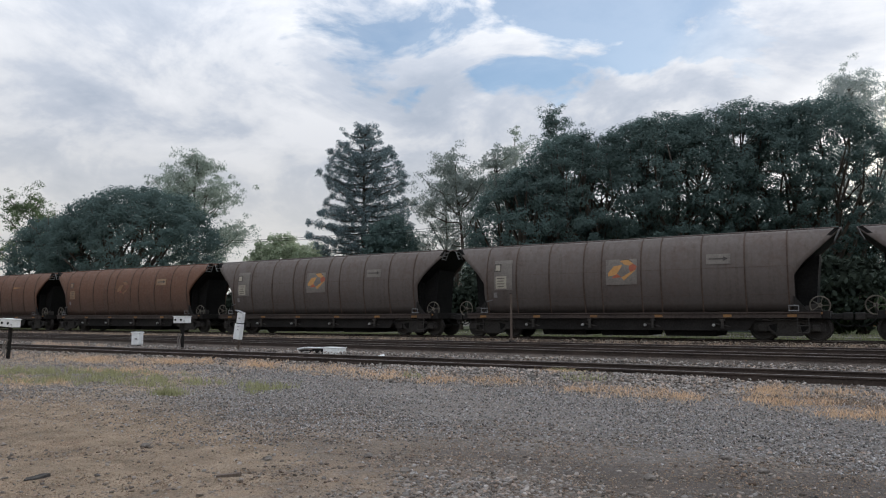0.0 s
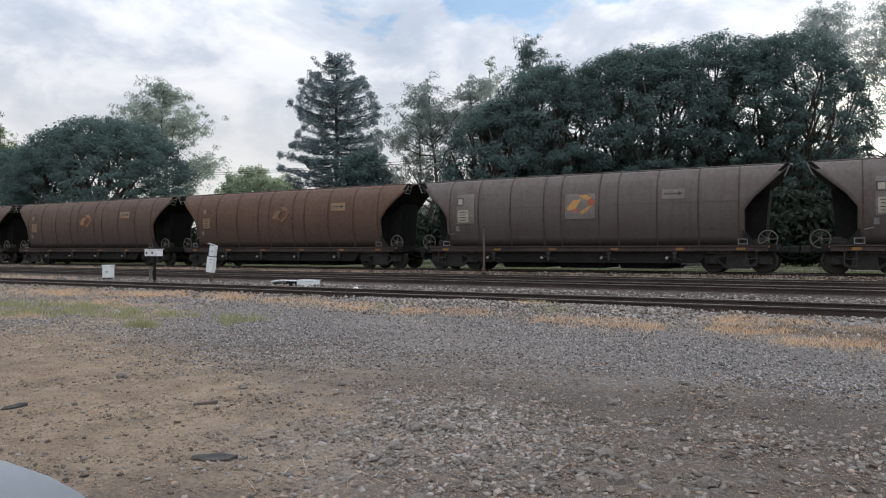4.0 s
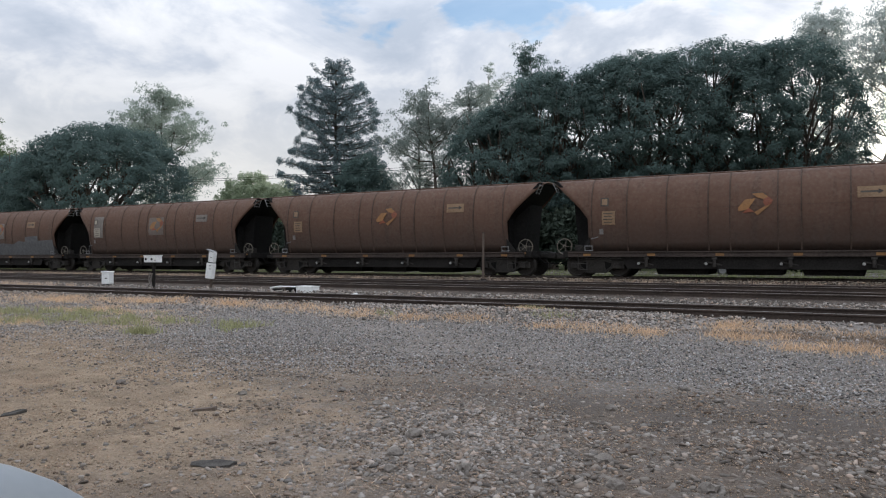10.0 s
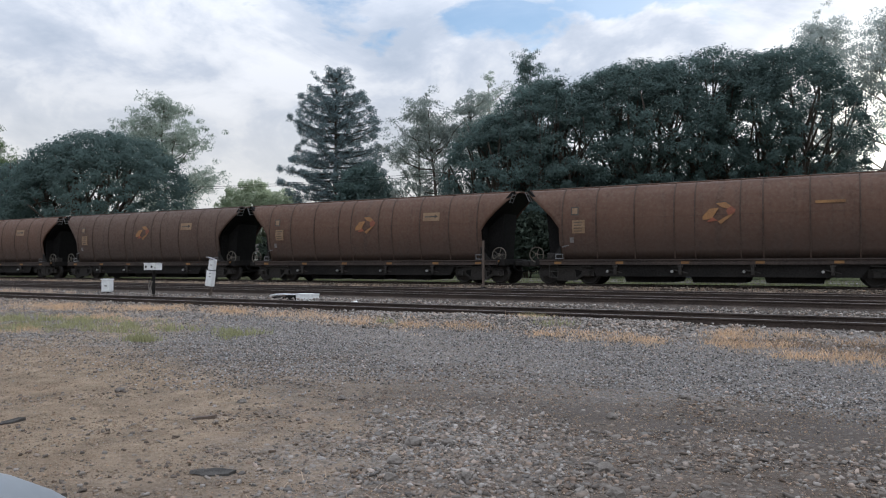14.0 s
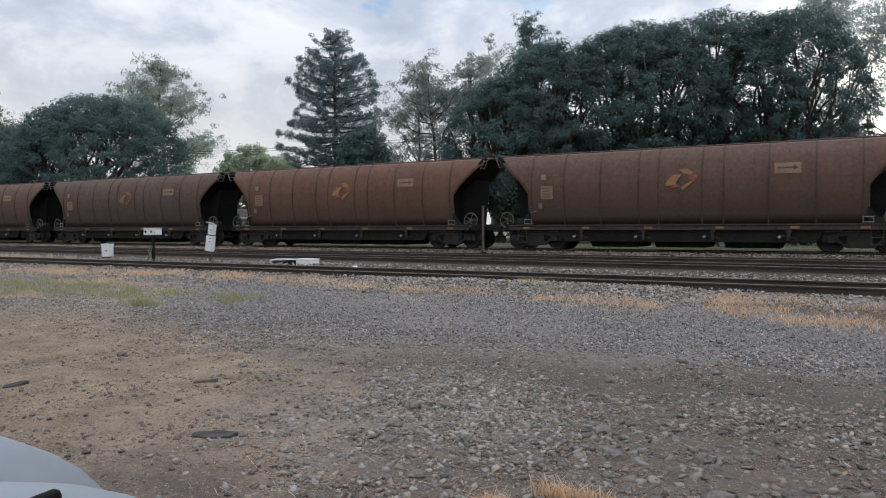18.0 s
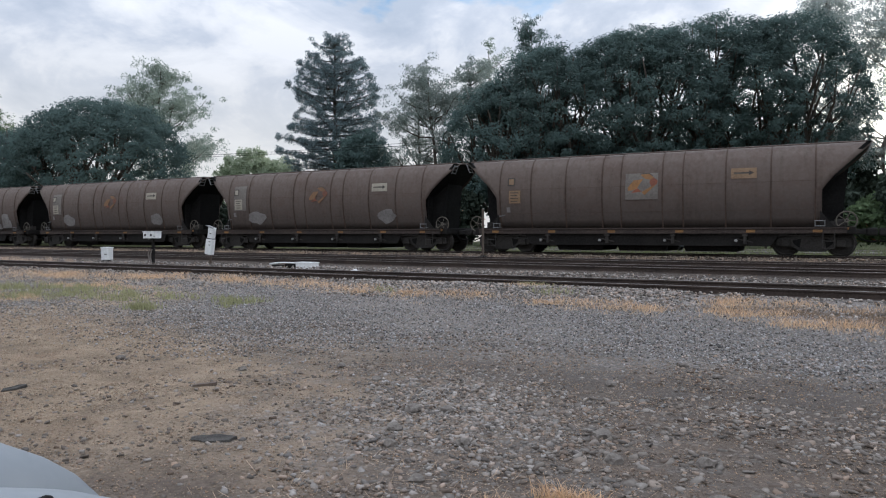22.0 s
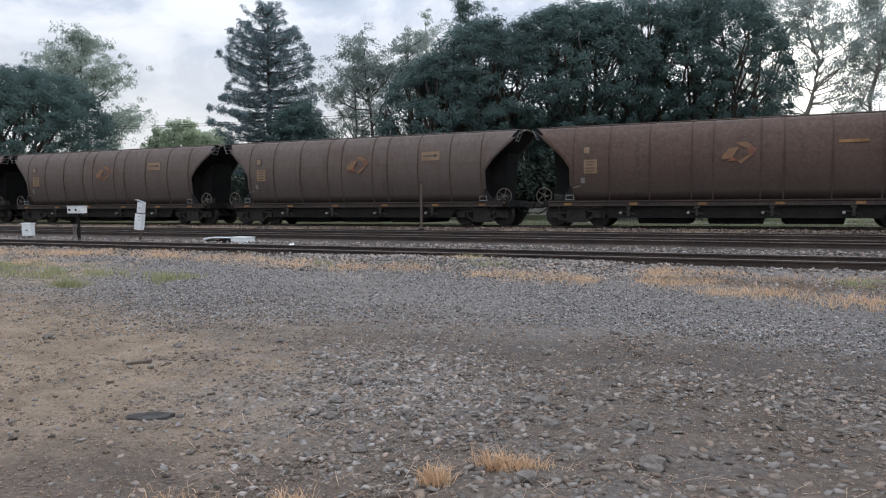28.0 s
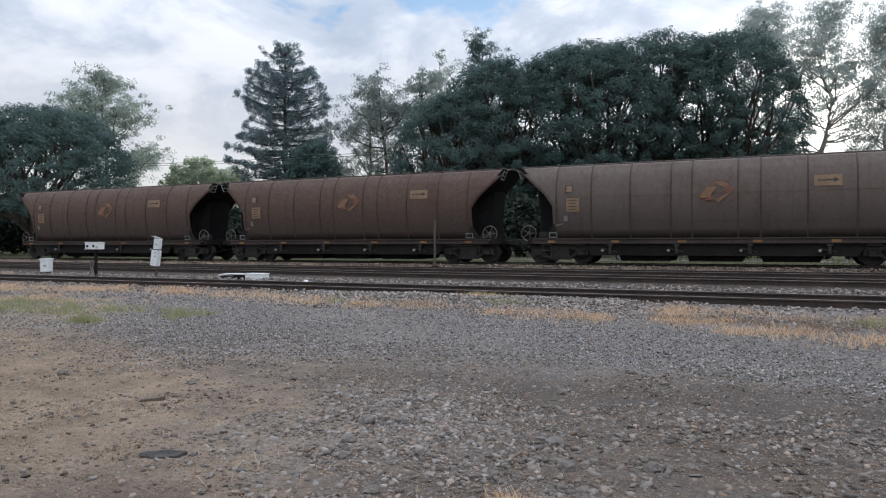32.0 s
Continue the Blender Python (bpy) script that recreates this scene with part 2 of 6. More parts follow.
    # damp, oily wheel tracks across the yard
    wander = a.math("MULTIPLY", a.math("SUBTRACT", a.noise(0.55, 5, 0.6, shift=(2, 0, 0)), 0.5), 3.4)
    for mid_y, slope, reach_y, depth in ((6.3, -0.06, 0.95, 0.62),):
        off = a.math("ABSOLUTE", a.math("SUBTRACT", a.math("ADD", a.math("ADD", y, wander), a.math("MULTIPLY", x, slope)), mid_y), 0.0)
        band = a.ramp(a.math("MULTIPLY", off, 0.25), (0.25 * reach_y * 0.2, 1.0), (0.25 * reach_y * 1.3, 0.0))
        east = a.ramp(a.math("MULTIPLY", a.math("ADD", x, 7.0), 0.1), (0.0, 0.0), (0.35, 1.0))
        c = a.mix(a.math("MULTIPLY", a.math("MULTIPLY", band, east), depth), c, (0.075, 0.064, 0.056))
    a.paint(c)
    a.bump(a.math("ADD", a.math("MULTIPLY", cell.outputs["Distance"], -0.6), a.math("MULTIPLY", grain, 1.6)), 1.0, 0.03)
    return a.m


def stone_material(name, dark, light):
    a = Mat(name, 0.9, spec=0.25)
    r = a.island()
    tone = a.ramp(r, (0.0, dark), (0.50, tuple(0.5 * p + 0.5 * q for p, q in zip(dark, light))), (0.94, light), (1.0, tuple(1.08 * q for q in light)))
    # some stones are ruddy, some blue-grey
    hue = a.math("FRACT", a.math("MULTIPLY", r, 17.3), 0.0)
    tone = a.mix(a.ramp(hue, (0.62, 0.0), (0.95, 0.75)), tone, a.mix(1.0, tone, (1.12, 0.90, 0.74), "MULTIPLY"))
    tone = a.mix(a.ramp(hue, (0.05, 0.7), (0.35, 0.0)), tone, a.mix(1.0, tone, (0.95, 1.0, 1.04), "MULTIPLY"))
    a.paint(a.mix(a.ramp(a.noise(40, 4), (0.35, 0.30), (0.65, 0.0)), tone, tuple(0.8 * q for q in dark)))
    a.bump(a.noise(60, 4), 0.4, 0.01)
    return a.m


def leaf_material(name, dark, light, through=0.42):
    a = Mat(name, 0.8, spec=0.12)
    a.paint(a.ramp(a.island(), (0.0, dark), (0.7, light), (1.0, tuple(1.18 * v for v in light))))
    tr = a.nt.nodes.new("ShaderNodeBsdfTranslucent")
    tr.inputs["Color"].default_value = (*(1.5 * v for v in light), 1)
    mx = a.nt.nodes.new("ShaderNodeMixShader")
    mx.inputs[0].default_value = through
    out = a.nt.nodes["Material Output"]
    a.link(a.b.outputs[0], mx.inputs[1])
    a.link(tr.outputs[0], mx.inputs[2])
    a.link(mx.outputs[0], out.inputs["Surface"])
    return a.m


def wagon_paint(name, base, rust, rustiness, seed):
    """Old wagon paint: dust, rust blooms and vertical rain streaks, with the lower side painted darker."""
    a = Mat(name, 0.72, spec=0.35)
    bloom = a.noise(0.55, 6, 0.62, shift=(seed, 0, seed))
    mottle = a.noise(3.5, 6, 0.65, shift=(0, seed, 0))
    streak = a.noise(2.4, 5, 0.6, stretch=(1.6, 1, 0.10), shift=(seed, 0, 0))
    fine = a.noise(9, 5, 0.6)
    fac = a.math("ADD", a.math("MULTIPLY", bloom, 0.5), a.math("MULTIPLY", mottle, 0.5))
    c = a.mix(a.ramp(fac, (0.52 - 0.22 * rustiness, 0.0), (0.72 - 0.2 * rustiness, 1.0)), base, rust)
    c = a.mix(a.ramp(streak, (0.50, 0.0), (0.72, 0.55)), c, tuple(0.45 * v for v in rust))
    c = a.mix(a.ramp(a.math("ADD", a.math("MULTIPLY", fine, 0.5), a.math("MULTIPLY", streak, 0.5)), (0.50, 0.0), (0.70, 0.22)), c, (0.165, 0.118, 0.085))
    # dust on the lower plates, deepened so the colour carries shade below the bulge
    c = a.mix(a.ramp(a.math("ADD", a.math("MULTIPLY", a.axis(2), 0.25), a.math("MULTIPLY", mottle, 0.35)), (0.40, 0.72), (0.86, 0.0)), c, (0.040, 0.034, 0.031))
    a.paint(c, a.ramp(fine, (0.35, 0.85), (0.65, 0.6)))
    a.bump(a.math("ADD", a.math("MULTIPLY", mottle, 0.6), a.math("MULTIPLY", fine, 0.4)), 0.12, 0.02)
    return a.m


M = dict(
    ground=ground_material(),
    gravel=stone_material("gravel_stone", (0.076, 0.062, 0.051), (0.265, 0.225, 0.190)),
    broken=stone_material("broken_grey_stone", (0.084, 0.074, 0.066), (0.302, 0.272, 0.245)),
    slab=stone_material("flat_brown_stone", (0.088, 0.076, 0.066), (0.215, 0.188, 0.164)),
    fine=stone_material("fine_grey_stone", (0.058, 0.055, 0.053), (0.43, 0.411, 0.396)),
    grit=stone_material("brown_grit", (0.17, 0.126, 0.092), (0.40, 0.308, 0.228)),
    ballast=stone_material("ballast_stone", (0.075, 0.067, 0.060), (0.39, 0.352, 0.318)),
    old_ballast=stone_material("old_ballast_stone", (0.045, 0.036, 0.030), (0.17, 0.138, 0.112)),
    main_ballast=stone_material("brown_ballast_stone", (0.070, 0.056, 0.045), (0.33, 0.270, 0.215)),
    rail_side=simple("rusted_rail", (0.024, 0.0175, 0.0145), (0.058, 0.041, 0.032), 5, 0.85),
    rail_head=simple("worn_rail_head", (0.14, 0.125, 0.115), (0.26, 0.24, 0.225), 8, 0.62, 0.3, 0.05),
    sleeper=simple("weathered_sleeper", (0.040, 0.031, 0.024), (0.105, 0.083, 0.064), 3, 0.9, stretch=(1, 0.2, 1)),
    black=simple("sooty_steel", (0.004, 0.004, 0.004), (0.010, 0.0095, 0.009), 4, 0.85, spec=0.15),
    under=simple("grimy_underframe", (0.007, 0.0065, 0.006), (0.019, 0.017, 0.0155), 4, 0.85, spec=0.2),
    bogie=simple("dusty_cast_steel", (0.012, 0.011, 0.010), (0.042, 0.037, 0.032), 5, 0.75, spec=0.3),
    steel=simple("bright_steel", (0.16, 0.16, 0.155), (0.34, 0.335, 0.32), 9, 0.5, 0.3, 0.05),
    wheel_tan=simple("dusty_tan_steel", (0.060, 0.052, 0.042), (0.135, 0.118, 0.092), 9, 0.7),
    white=simple("chalky_white_paint", (0.55, 0.56, 0.56), (0.78, 0.79, 0.78), 5, 0.6),
    bone=simple("bleached_bone_plate", (0.22, 0.198, 0.155), (0.36, 0.330, 0.270), 5, 0.65),
    cream=simple("aged_cream_plate", (0.140, 0.088, 0.048), (0.245, 0.162, 0.094), 5, 0.65),
    pale=simple("sun_bleached_panel", (0.10, 0.088, 0.078), (0.17, 0.152, 0.134), 4, 0.7),
    coat=simple("dark_slate_cover_paint", (0.060, 0.062, 0.066), (0.100, 0.102, 0.106), 1.5, 0.7),
    primer=simple("blue_grey_cover_paint", (0.17, 0.20, 0.235), (0.24, 0.28, 0.32), 1.5, 0.6),
    orange=simple("orange_red_paint", (0.125, 0.042, 0.024), (0.26, 0.074, 0.033), 5, 0.65),
    bright_orange=simple("bright_orange_red_paint", (0.20, 0.055, 0.030), (0.36, 0.100, 0.044), 5, 0.65),
    bright_yellow=simple("bright_golden_paint", (0.28, 0.150, 0.050), (0.46, 0.240, 0.075), 5, 0.65),
    yellow=simple("golden_yellow_paint", (0.145, 0.076, 0.032), (0.31, 0.150, 0.048), 5, 0.65),
    mark=simple("dull_orange_marker", (0.12, 0.058, 0.020), (0.24, 0.125, 0.040), 7, 0.65),
    dark_mark=simple("dark_lettering", (0.03, 0.026, 0.023), (0.07, 0.06, 0.05), 7, 0.7),
    chalk=simple("faded_spray_paint", (0.11, 0.10, 0.095), (0.23, 0.22, 0.21), 3, 0.7),
    scrawl=simple("pale_spray_line", (0.18, 0.165, 0.15), (0.32, 0.30, 0.275), 3, 0.7),
    faint=simple("slightly_bleached_paint", (0.085, 0.068, 0.056), (0.135, 0.112, 0.095), 3, 0.7),
    timber=simple("weathered_post_timber", (0.055, 0.042, 0.033), (0.13, 0.10, 0.08), 4, 0.9, stretch=(3, 3, 0.3)),
    galv=simple("galvanised_steel", (0.10, 0.10, 0.10), (0.20, 0.20, 0.20), 8, 0.6, 0.3, 0.05),
    bark=simple("dark_bark", (0.035, 0.029, 0.024), (0.10, 0.082, 0.066), 3, 0.95, bump=0.5, stretch=(2, 2, 0.5)),
    pale_bark=simple("pale_gum_bark", (0.16, 0.14, 0.12), (0.34, 0.31, 0.27), 2, 0.85, bump=0.3, stretch=(1, 1, 0.4)),
    # leaf blued a little, so that haze is put into the colour
    fig=leaf_material("dense_dark_leaf", (0.062, 0.093, 0.088), (0.080, 0.116, 0.108), 0.42),
    pine=leaf_material("blue_green_needle", (0.066, 0.092, 0.102), (0.118, 0.156, 0.166), 0.42),
    gum=leaf_material("grey_green_leaf", (0.120, 0.150, 0.130), (0.190, 0.226, 0.190), 0.55),
    airy=leaf_material("pale_grey_green_leaf", (0.112, 0.134, 0.124), (0.178, 0.205, 0.186), 0.55),
    # gum leaf lightened, putting haze and glare over the far gums into the colour
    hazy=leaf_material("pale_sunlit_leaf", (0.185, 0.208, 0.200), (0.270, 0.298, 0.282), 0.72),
    light_leaf=leaf_material("light_green_leaf", (0.155, 0.185, 0.130), (0.225, 0.260, 0.180), 0.60),
    # shrub leaf darkened so its colour carries the shade beneath the trees
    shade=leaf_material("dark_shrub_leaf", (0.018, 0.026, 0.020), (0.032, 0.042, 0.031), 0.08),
    bush=leaf_material("mid_green_leaf", (0.035, 0.055, 0.030), (0.090, 0.125, 0.062), 0.35),
    dry=leaf_material("dry_grass_blade", (0.28, 0.208, 0.148), (0.46, 0.352, 0.258), 0.3),
    # green grass toned down, with the shade beyond the train put into the colour
    field=leaf_material("shaded_field_blade", (0.085, 0.094, 0.046), (0.150, 0.160, 0.082), 0.3),
    green=leaf_material("green_grass_blade", (0.160, 0.165, 0.085), (0.270, 0.266, 0.148), 0.35),
)


# ---------------------------------------------------------------- mesh helpers
def part(name, bm, material, parent=None, label="", smooth=False):
    """Links a bmesh as one mesh object, under a thing or a part."""
    me = bpy.data.meshes.new(name)
    bm.to_mesh(me)
    bm.free()
    if smooth:
        me.shade_smooth()
    me.materials.append(material)
    ob = new(name, me)
    ob.parent = parent
    return tagged(ob, label)


def again(ob, m, parent=None):
    """Another object on the same mesh."""
    o = new(ob.name.split(".")[0], ob.data)
    o.parent = parent or ob.parent
    o.matrix_basis = m
    return tagged(o, ob.get("label", ""))


def holder(name, m, label, category, group=""):
    ob = new(name)
    ob.empty_display_size = 0.3
    ob.matrix_basis = m
    return tagged(ob, label, category, group)


def box(bm, x, y, z, sx, sy, sz, m=None, bevel=0.0):
    """A box about its centre; bevel rounds its edges."""
    r = bmesh.ops.create_cube(bm, size=1, matrix=Matrix.Translation((x, y, z)) @ (m or Matrix()) @ Matrix.Diagonal((sx, sy, sz, 1)))
    if bevel:
        es = list({e for v in r["verts"] for e in v.link_edges})
        bmesh.ops.bevel(bm, geom=es, offset=bevel, segments=2, affect="EDGES", profile=0.5)
    return bm


def boxed(*args, **kw):
    return box(bmesh.new(), *args, **kw)


def rod(bm, a, b, r, r2=None, n=8):
    """A round bar from a to b."""
    a, b = Vector(a), Vector(b)
    q = (b - a).to_track_quat("Z", "Y").to_matrix().to_4x4()
    bmesh.ops.create_cone(bm, cap_ends=True, segments=n, radius1=r, radius2=r if r2 is None else r2, depth=(b - a).length,
                          matrix=Matrix.Translation((a + b) / 2) @ q)
    return bm


def prism(bm, outline, y0, y1):
    """An outline in x and z, drawn out from y0 to y1."""
    n = len(outline)
    vs = [bm.verts.new((x, y, z)) for y in (y0, y1) for x, z in outline]
    bm.faces.new(vs[:n])
    bm.faces.new(vs[n:][::-1])
    for i in range(n):
        j = (i + 1) % n
        bm.faces.new((vs[j], vs[i], vs[n + i], vs[n + j]))
    bmesh.ops.recalc_face_normals(bm, faces=bm.faces)
    return bm


def section(bm, outline, x0, x1):
    """An outline in y and z, drawn out from x0 to x1."""
    n = len(outline)
    vs = [bm.verts.new((x, y, z)) for x in (x0, x1) for y, z in outline]
    bm.faces.new(vs[:n])
    bm.faces.new(vs[n:][::-1])
    for i in range(n):
        j = (i + 1) % n
        bm.faces.new((vs[j], vs[i], vs[n + i], vs[n + j]))
    bmesh.ops.recalc_face_normals(bm, faces=bm.faces)
    return bm


def ring(bm, m, r, thick, n=20, k=6):
    """A round ring in the plane of m."""
    loops = []
    for i in range(n):
        a = 2 * math.pi * i / n
        loops.append([bm.verts.new(m @ Vector(((r + thick * math.cos(2 * math.pi * j / k)) * math.cos(a),
                                               (r + thick * math.cos(2 * math.pi * j / k)) * math.sin(a), thick * math.sin(2 * math.pi * j / k)))) for j in range(k)])
    for i in range(n):
        p, q = loops[i], loops[(i + 1) % n]
        for j in range(k):
            bm.faces.new((p[j], q[j], q[(j + 1) % k], p[(j + 1) % k]))
    return bm


def soup(name, verts, faces, material, parent=None, label=""):
    """A mesh from arrays: vertices n x 3, faces m x k."""
    me = bpy.data.meshes.new(name)
    verts, faces = np.asarray(verts, np.float32), np.asarray(faces, np.int32)
    m, k = faces.shape
    me.vertices.add(len(verts))
    me.vertices.foreach_set("co", verts.ravel())
    me.loops.add(m * k)
    me.loops.foreach_set("vertex_index", faces.ravel())
    me.polygons.add(m)
    me.polygons.foreach_set("loop_start", np.arange(0, m * k, k, dtype=np.int32))
    me.update(calc_edges=True)
    me.validate()
    me.materials.append(material)
    ob = new(name, me)
    ob.parent = parent
    return tagged(ob, label)


rng = np.random.default_rng(7)


def turns(n):
    """n random rotation matrices."""
    q = rng.normal(size=(n, 4))
    q /= np.linalg.norm(q, axis=1)[:, None]
    w, x, y, z = q.T
    return np.stack([1 - 2 * (y * y + z * z), 2 * (x * y - z * w), 2 * (x * z + y * w), 2 * (x * y + z * w), 1 - 2 * (x * x + z * z), 2 * (y * z - x * w),
                     2 * (x * z - y * w), 2 * (y * z + x * w), 1 - 2 * (x * x + y * y)], 1).reshape(n, 3, 3)


def pebble():
    bm = bmesh.new()
    bmesh.ops.create_icosphere(bm, subdivisions=1, radius=1)
    bm.verts.ensure_lookup_table()
    v = np.array([p.co for p in bm.verts])
    f = np.array([[p.index for p in q.verts] for q in bm.faces])
    bm.free()
    return v, f


PEBBLE = pebble()
CHIP = (np.array([(1, 0, 0), (-1, 0, 0), (0, 1, 0), (0, -1, 0), (0, 0, 1), (0, 0, -1)], float), np.array([(0, 2, 4), (2, 1, 4), (1, 3, 4), (3, 0, 4), (2, 0, 5), (1, 2, 5), (3, 1, 5), (0, 3, 5)]))

GRAIN = (np.array([(1, 0, -0.5), (-0.6, 0.9, -0.5), (-0.6, -0.9, -0.5), (0, 0, 1.0)]), np.array([(0, 2, 1), (0, 1, 3), (1, 2, 3), (2, 0, 3)]))


def fragment(n=6):
    """A flat broken piece: an uneven many-sided top a little smaller than its foot."""
    a = [2 * math.pi * k / n for k in range(n)]
    v = [(math.cos(q), math.sin(q), -1.0) for q in a] + [(0.80 * math.cos(q + 0.15), 0.80 * math.sin(q + 0.15), 0.8) for q in a]
    f = [(0, k, k + 1) for k in range(1, n - 1)]
    f = [(p, r, q) for p, q, r in f] + [(n, n + k, n + k + 1) for k in range(1, n - 1)]
    for k in range(n):
        q = (k + 1) % n
        f += [(k, q, n + q), (k, n + q, n + k)]
    return np.array(v), np.array(f)


SHARD = fragment()


def stones(name, places, sizes, material, label, flat=0.6, sink=0.25, shape=None, tilt=None):
    """Broken stones, each one uneven and turned its own way, set a little into what they lie on; with tilt they lie flat but for that lean."""
    n = len(places)
    v0, f0 = shape or PEBBLE
    v = v0[None] * (1 + rng.uniform(-0.32, 0.32, (n, len(v0), 1))) * np.stack([rng.uniform(0.8, 1.35, n), rng.uniform(0.7, 1.1, n), rng.uniform(0.45, 0.9, n)], 1)[:, None]
    if tilt is None:
        v = np.einsum("nij,nkj->nki", turns(n), v)
        v[:, :, 2] *= flat
    else:
        a, v[:, :, 2] = rng.uniform(0, 2 * np.pi, n), v[:, :, 2] * flat
        x, y = v[:, :, 0].copy(), v[:, :, 1].copy()
        v[:, :, 0], v[:, :, 1] = x * np.cos(a)[:, None] - y * np.sin(a)[:, None], x * np.sin(a)[:, None] + y * np.cos(a)[:, None]
        v[:, :, 2] += v[:, :, 0] * rng.normal(0, tilt, n)[:, None] + v[:, :, 1] * rng.normal(0, tilt, n)[:, None]
    v = v * (sizes / 2)[:, None, None] + (places + np.array([0, 0, 1.0]) * (sizes * flat * (0.5 - sink))[:, None])[:, None]
    f = f0[None] + (np.arange(n) * len(v0))[:, None, None]
    return tagged(soup(name, v.reshape(-1, 3), f.reshape(-1, 3), material), label, kind="stuff")


def blades(name, places, heights, material, label, lean=0.5, width=0.006, parent=None):
    """Blades of grass: two-piece tapering strips that bend over."""
    n = len(places)
    a = rng.uniform(0, 2 * np.pi, n)
    side = np.stack([np.cos(a), np.sin(a), 0 * a], 1) * width
    b = rng.uniform(0, 2 * np.pi, n)
    out = np.stack([np.cos(b), np.sin(b), 0 * b], 1) * (heights * rng.uniform(0.1, 1, n) * lean)[:, None]
    up = np.array([0, 0, 1.0]) * heights[:, None]
    mid = places + out * 0.35 + up * 0.6
    tip = places + out + up * rng.uniform(0.75, 1, n)[:, None]
    v = np.stack([places - side, places + side, mid + side * 0.8, mid - side * 0.8, tip], 1)
    k = (np.arange(n) * 5)[:, None]
    f = np.concatenate([k + np.array([0, 1, 2]), k + np.array([0, 2, 3]), k + np.array([3, 2, 4])])
    return tagged(soup(name, v.reshape(-1, 3), f, material, parent), label, kind="stuff" if parent is None else "")


# ---------------------------------------------------------------- ground
PROFILE_Y = [-3000, 8.5, 12.2, 13.6, 14.0, 16.6, 17.5, 19.5, 22.5, 23.4, 26.6, 27.6, 31.0, 32.4, 36, 3000]
PROFILE_Z = [0.0, 0.0, 0.10, 0.17, 0.155, 0.155, 0.19, 0.20, 0.20, 0.22, 0.24, 0.33, 0.33, 0.20, 0.22, 0.22]


def level(x, y):
    """Height of the ground."""
    z = np.interp(y, PROFILE_Y, PROFILE_Z)
    near = np.clip(1 - np.abs(y - 5) / 9, 0, 1)
    heap = 0.12 * np.exp(-((y - 13.0) / 0.75) ** 2) * np.clip((x + 9.5) / 2.5, 0, 1) * np.clip((-2.3 - x) / 0.7, 0, 1) * (0.75 + 0.25 * np.sin(1.7 * x + 0.8) * np.sin(0.7 * x))
    strip = 0.07 * np.exp(-((y - 17.0) / 0.6) ** 2) * (0.7 + 0.3 * np.sin(0.8 * x))
    return z + heap + strip + near * (0.018 * np.sin(0.9 * x + 0.6 * y) * np.sin(0.55 * y - 0.4 * x + 1) + 0.008 * np.sin(2.3 * x - 1.7 * y))


def ground():
    xs = np.concatenate([[-2600, -1200, -500, -250, -140], np.arange(-90, -30, 1.5), np.arange(-30, 8, 0.22), np.arange(8, 40, 2), [60, 120, 250, 500, 1200, 2600]])
    ys = np.concatenate([[-2600, -800, -200, -60, -20, -8, -4], np.arange(-2, 2.5, 0.5), np.arange(2.5, 15, 0.14), np.arange(15, 37, 0.3), np.arange(38, 90, 3), [120, 200, 400, 900, 2600]])
    X, Y = np.meshgrid(xs, ys)
    Z = level(X, Y)
    fine = (X > -32) & (X < 9) & (Y > 2) & (Y < 14)
    Z = Z + np.where(fine, rng.uniform(-0.006, 0.006, Z.shape), 0)
    n, m = X.shape
    i = (np.arange(n - 1)[:, None] * m + np.arange(m - 1)[None]).ravel()
    ob = soup("ground", np.stack([X, Y, Z], -1).reshape(-1, 3), np.stack([i, i + 1, i + m + 1, i + m], 1), M["ground"])
    ob.data.shade_smooth()
    tagged(ob, "grey gravel yard over brown earth, running under the tracks to a grass field", "ground", kind="structure")


ground()


# ---------------------------------------------------------------- tracks
RAIL = [(-0.065, 0), (0.065, 0), (0.065, 0.014), (0.012, 0.030), (0.010, 0.118), (0.036, 0.130), (0.036, 0.156), (0.028, 0.160), (-0.028, 0.160), (-0.036, 0.156), (-0.036, 0.130),
        (-0.010, 0.118), (-0.012, 0.030), (-0.065, 0.014)]


def track(name, y, top, turn, label, sleepers):
    """Two rails on timber sleepers; top is the height of the rail heads."""
    t = tagged(holder(name, pose(0, y, top - 0.16, 0, 0, turn), label, "railway track"), kind="structure")
    rail = part("rail", section(bmesh.new(), RAIL, -420, 900), M["rail_side"], t)
    rail.matrix_basis = pose(0, -0.755, 0)
    head = part("rail_head", boxed(240, 0, 0.1615, 1320, 0.052, 0.003), M["rail_head"], rail, "worn bright running surface")
    r2 = again(rail, pose(0, 0.755, 0), t)
    again(head, Matrix(), r2)
    if sleepers:
        s = part("sleeper", boxed(0, 0, -0.06, 0.24, 2.5, 0.13, bevel=0.012), M["sleeper"], t)
        x0, x1 = sleepers
        s.matrix_basis = pose(x0, 0, 0)
        for i in range(1, int((x1 - x0) / 0.62)):
            again(s, pose(x0 + 0.62 * i, random.uniform(-0.05, 0.05), random.uniform(-0.02, 0.0), 0, 0, random.uniform(-1.5, 1.5)))
    return t


TRACK_Y = 29.3
RAIL_TOP = 0.48
track("track_siding", 15.15, 0.30, 0, "rusty siding track half sunk in grey ballast", (-42, 8))
track("track_loop", 21.05, 0.35, -1.6, "rusty loop track with dark rails on timber sleepers", (-52, 8))
track("track_second", 24.95, 0.375, 0, "rusty second track with dark rails beside the main line", (-52, 8))
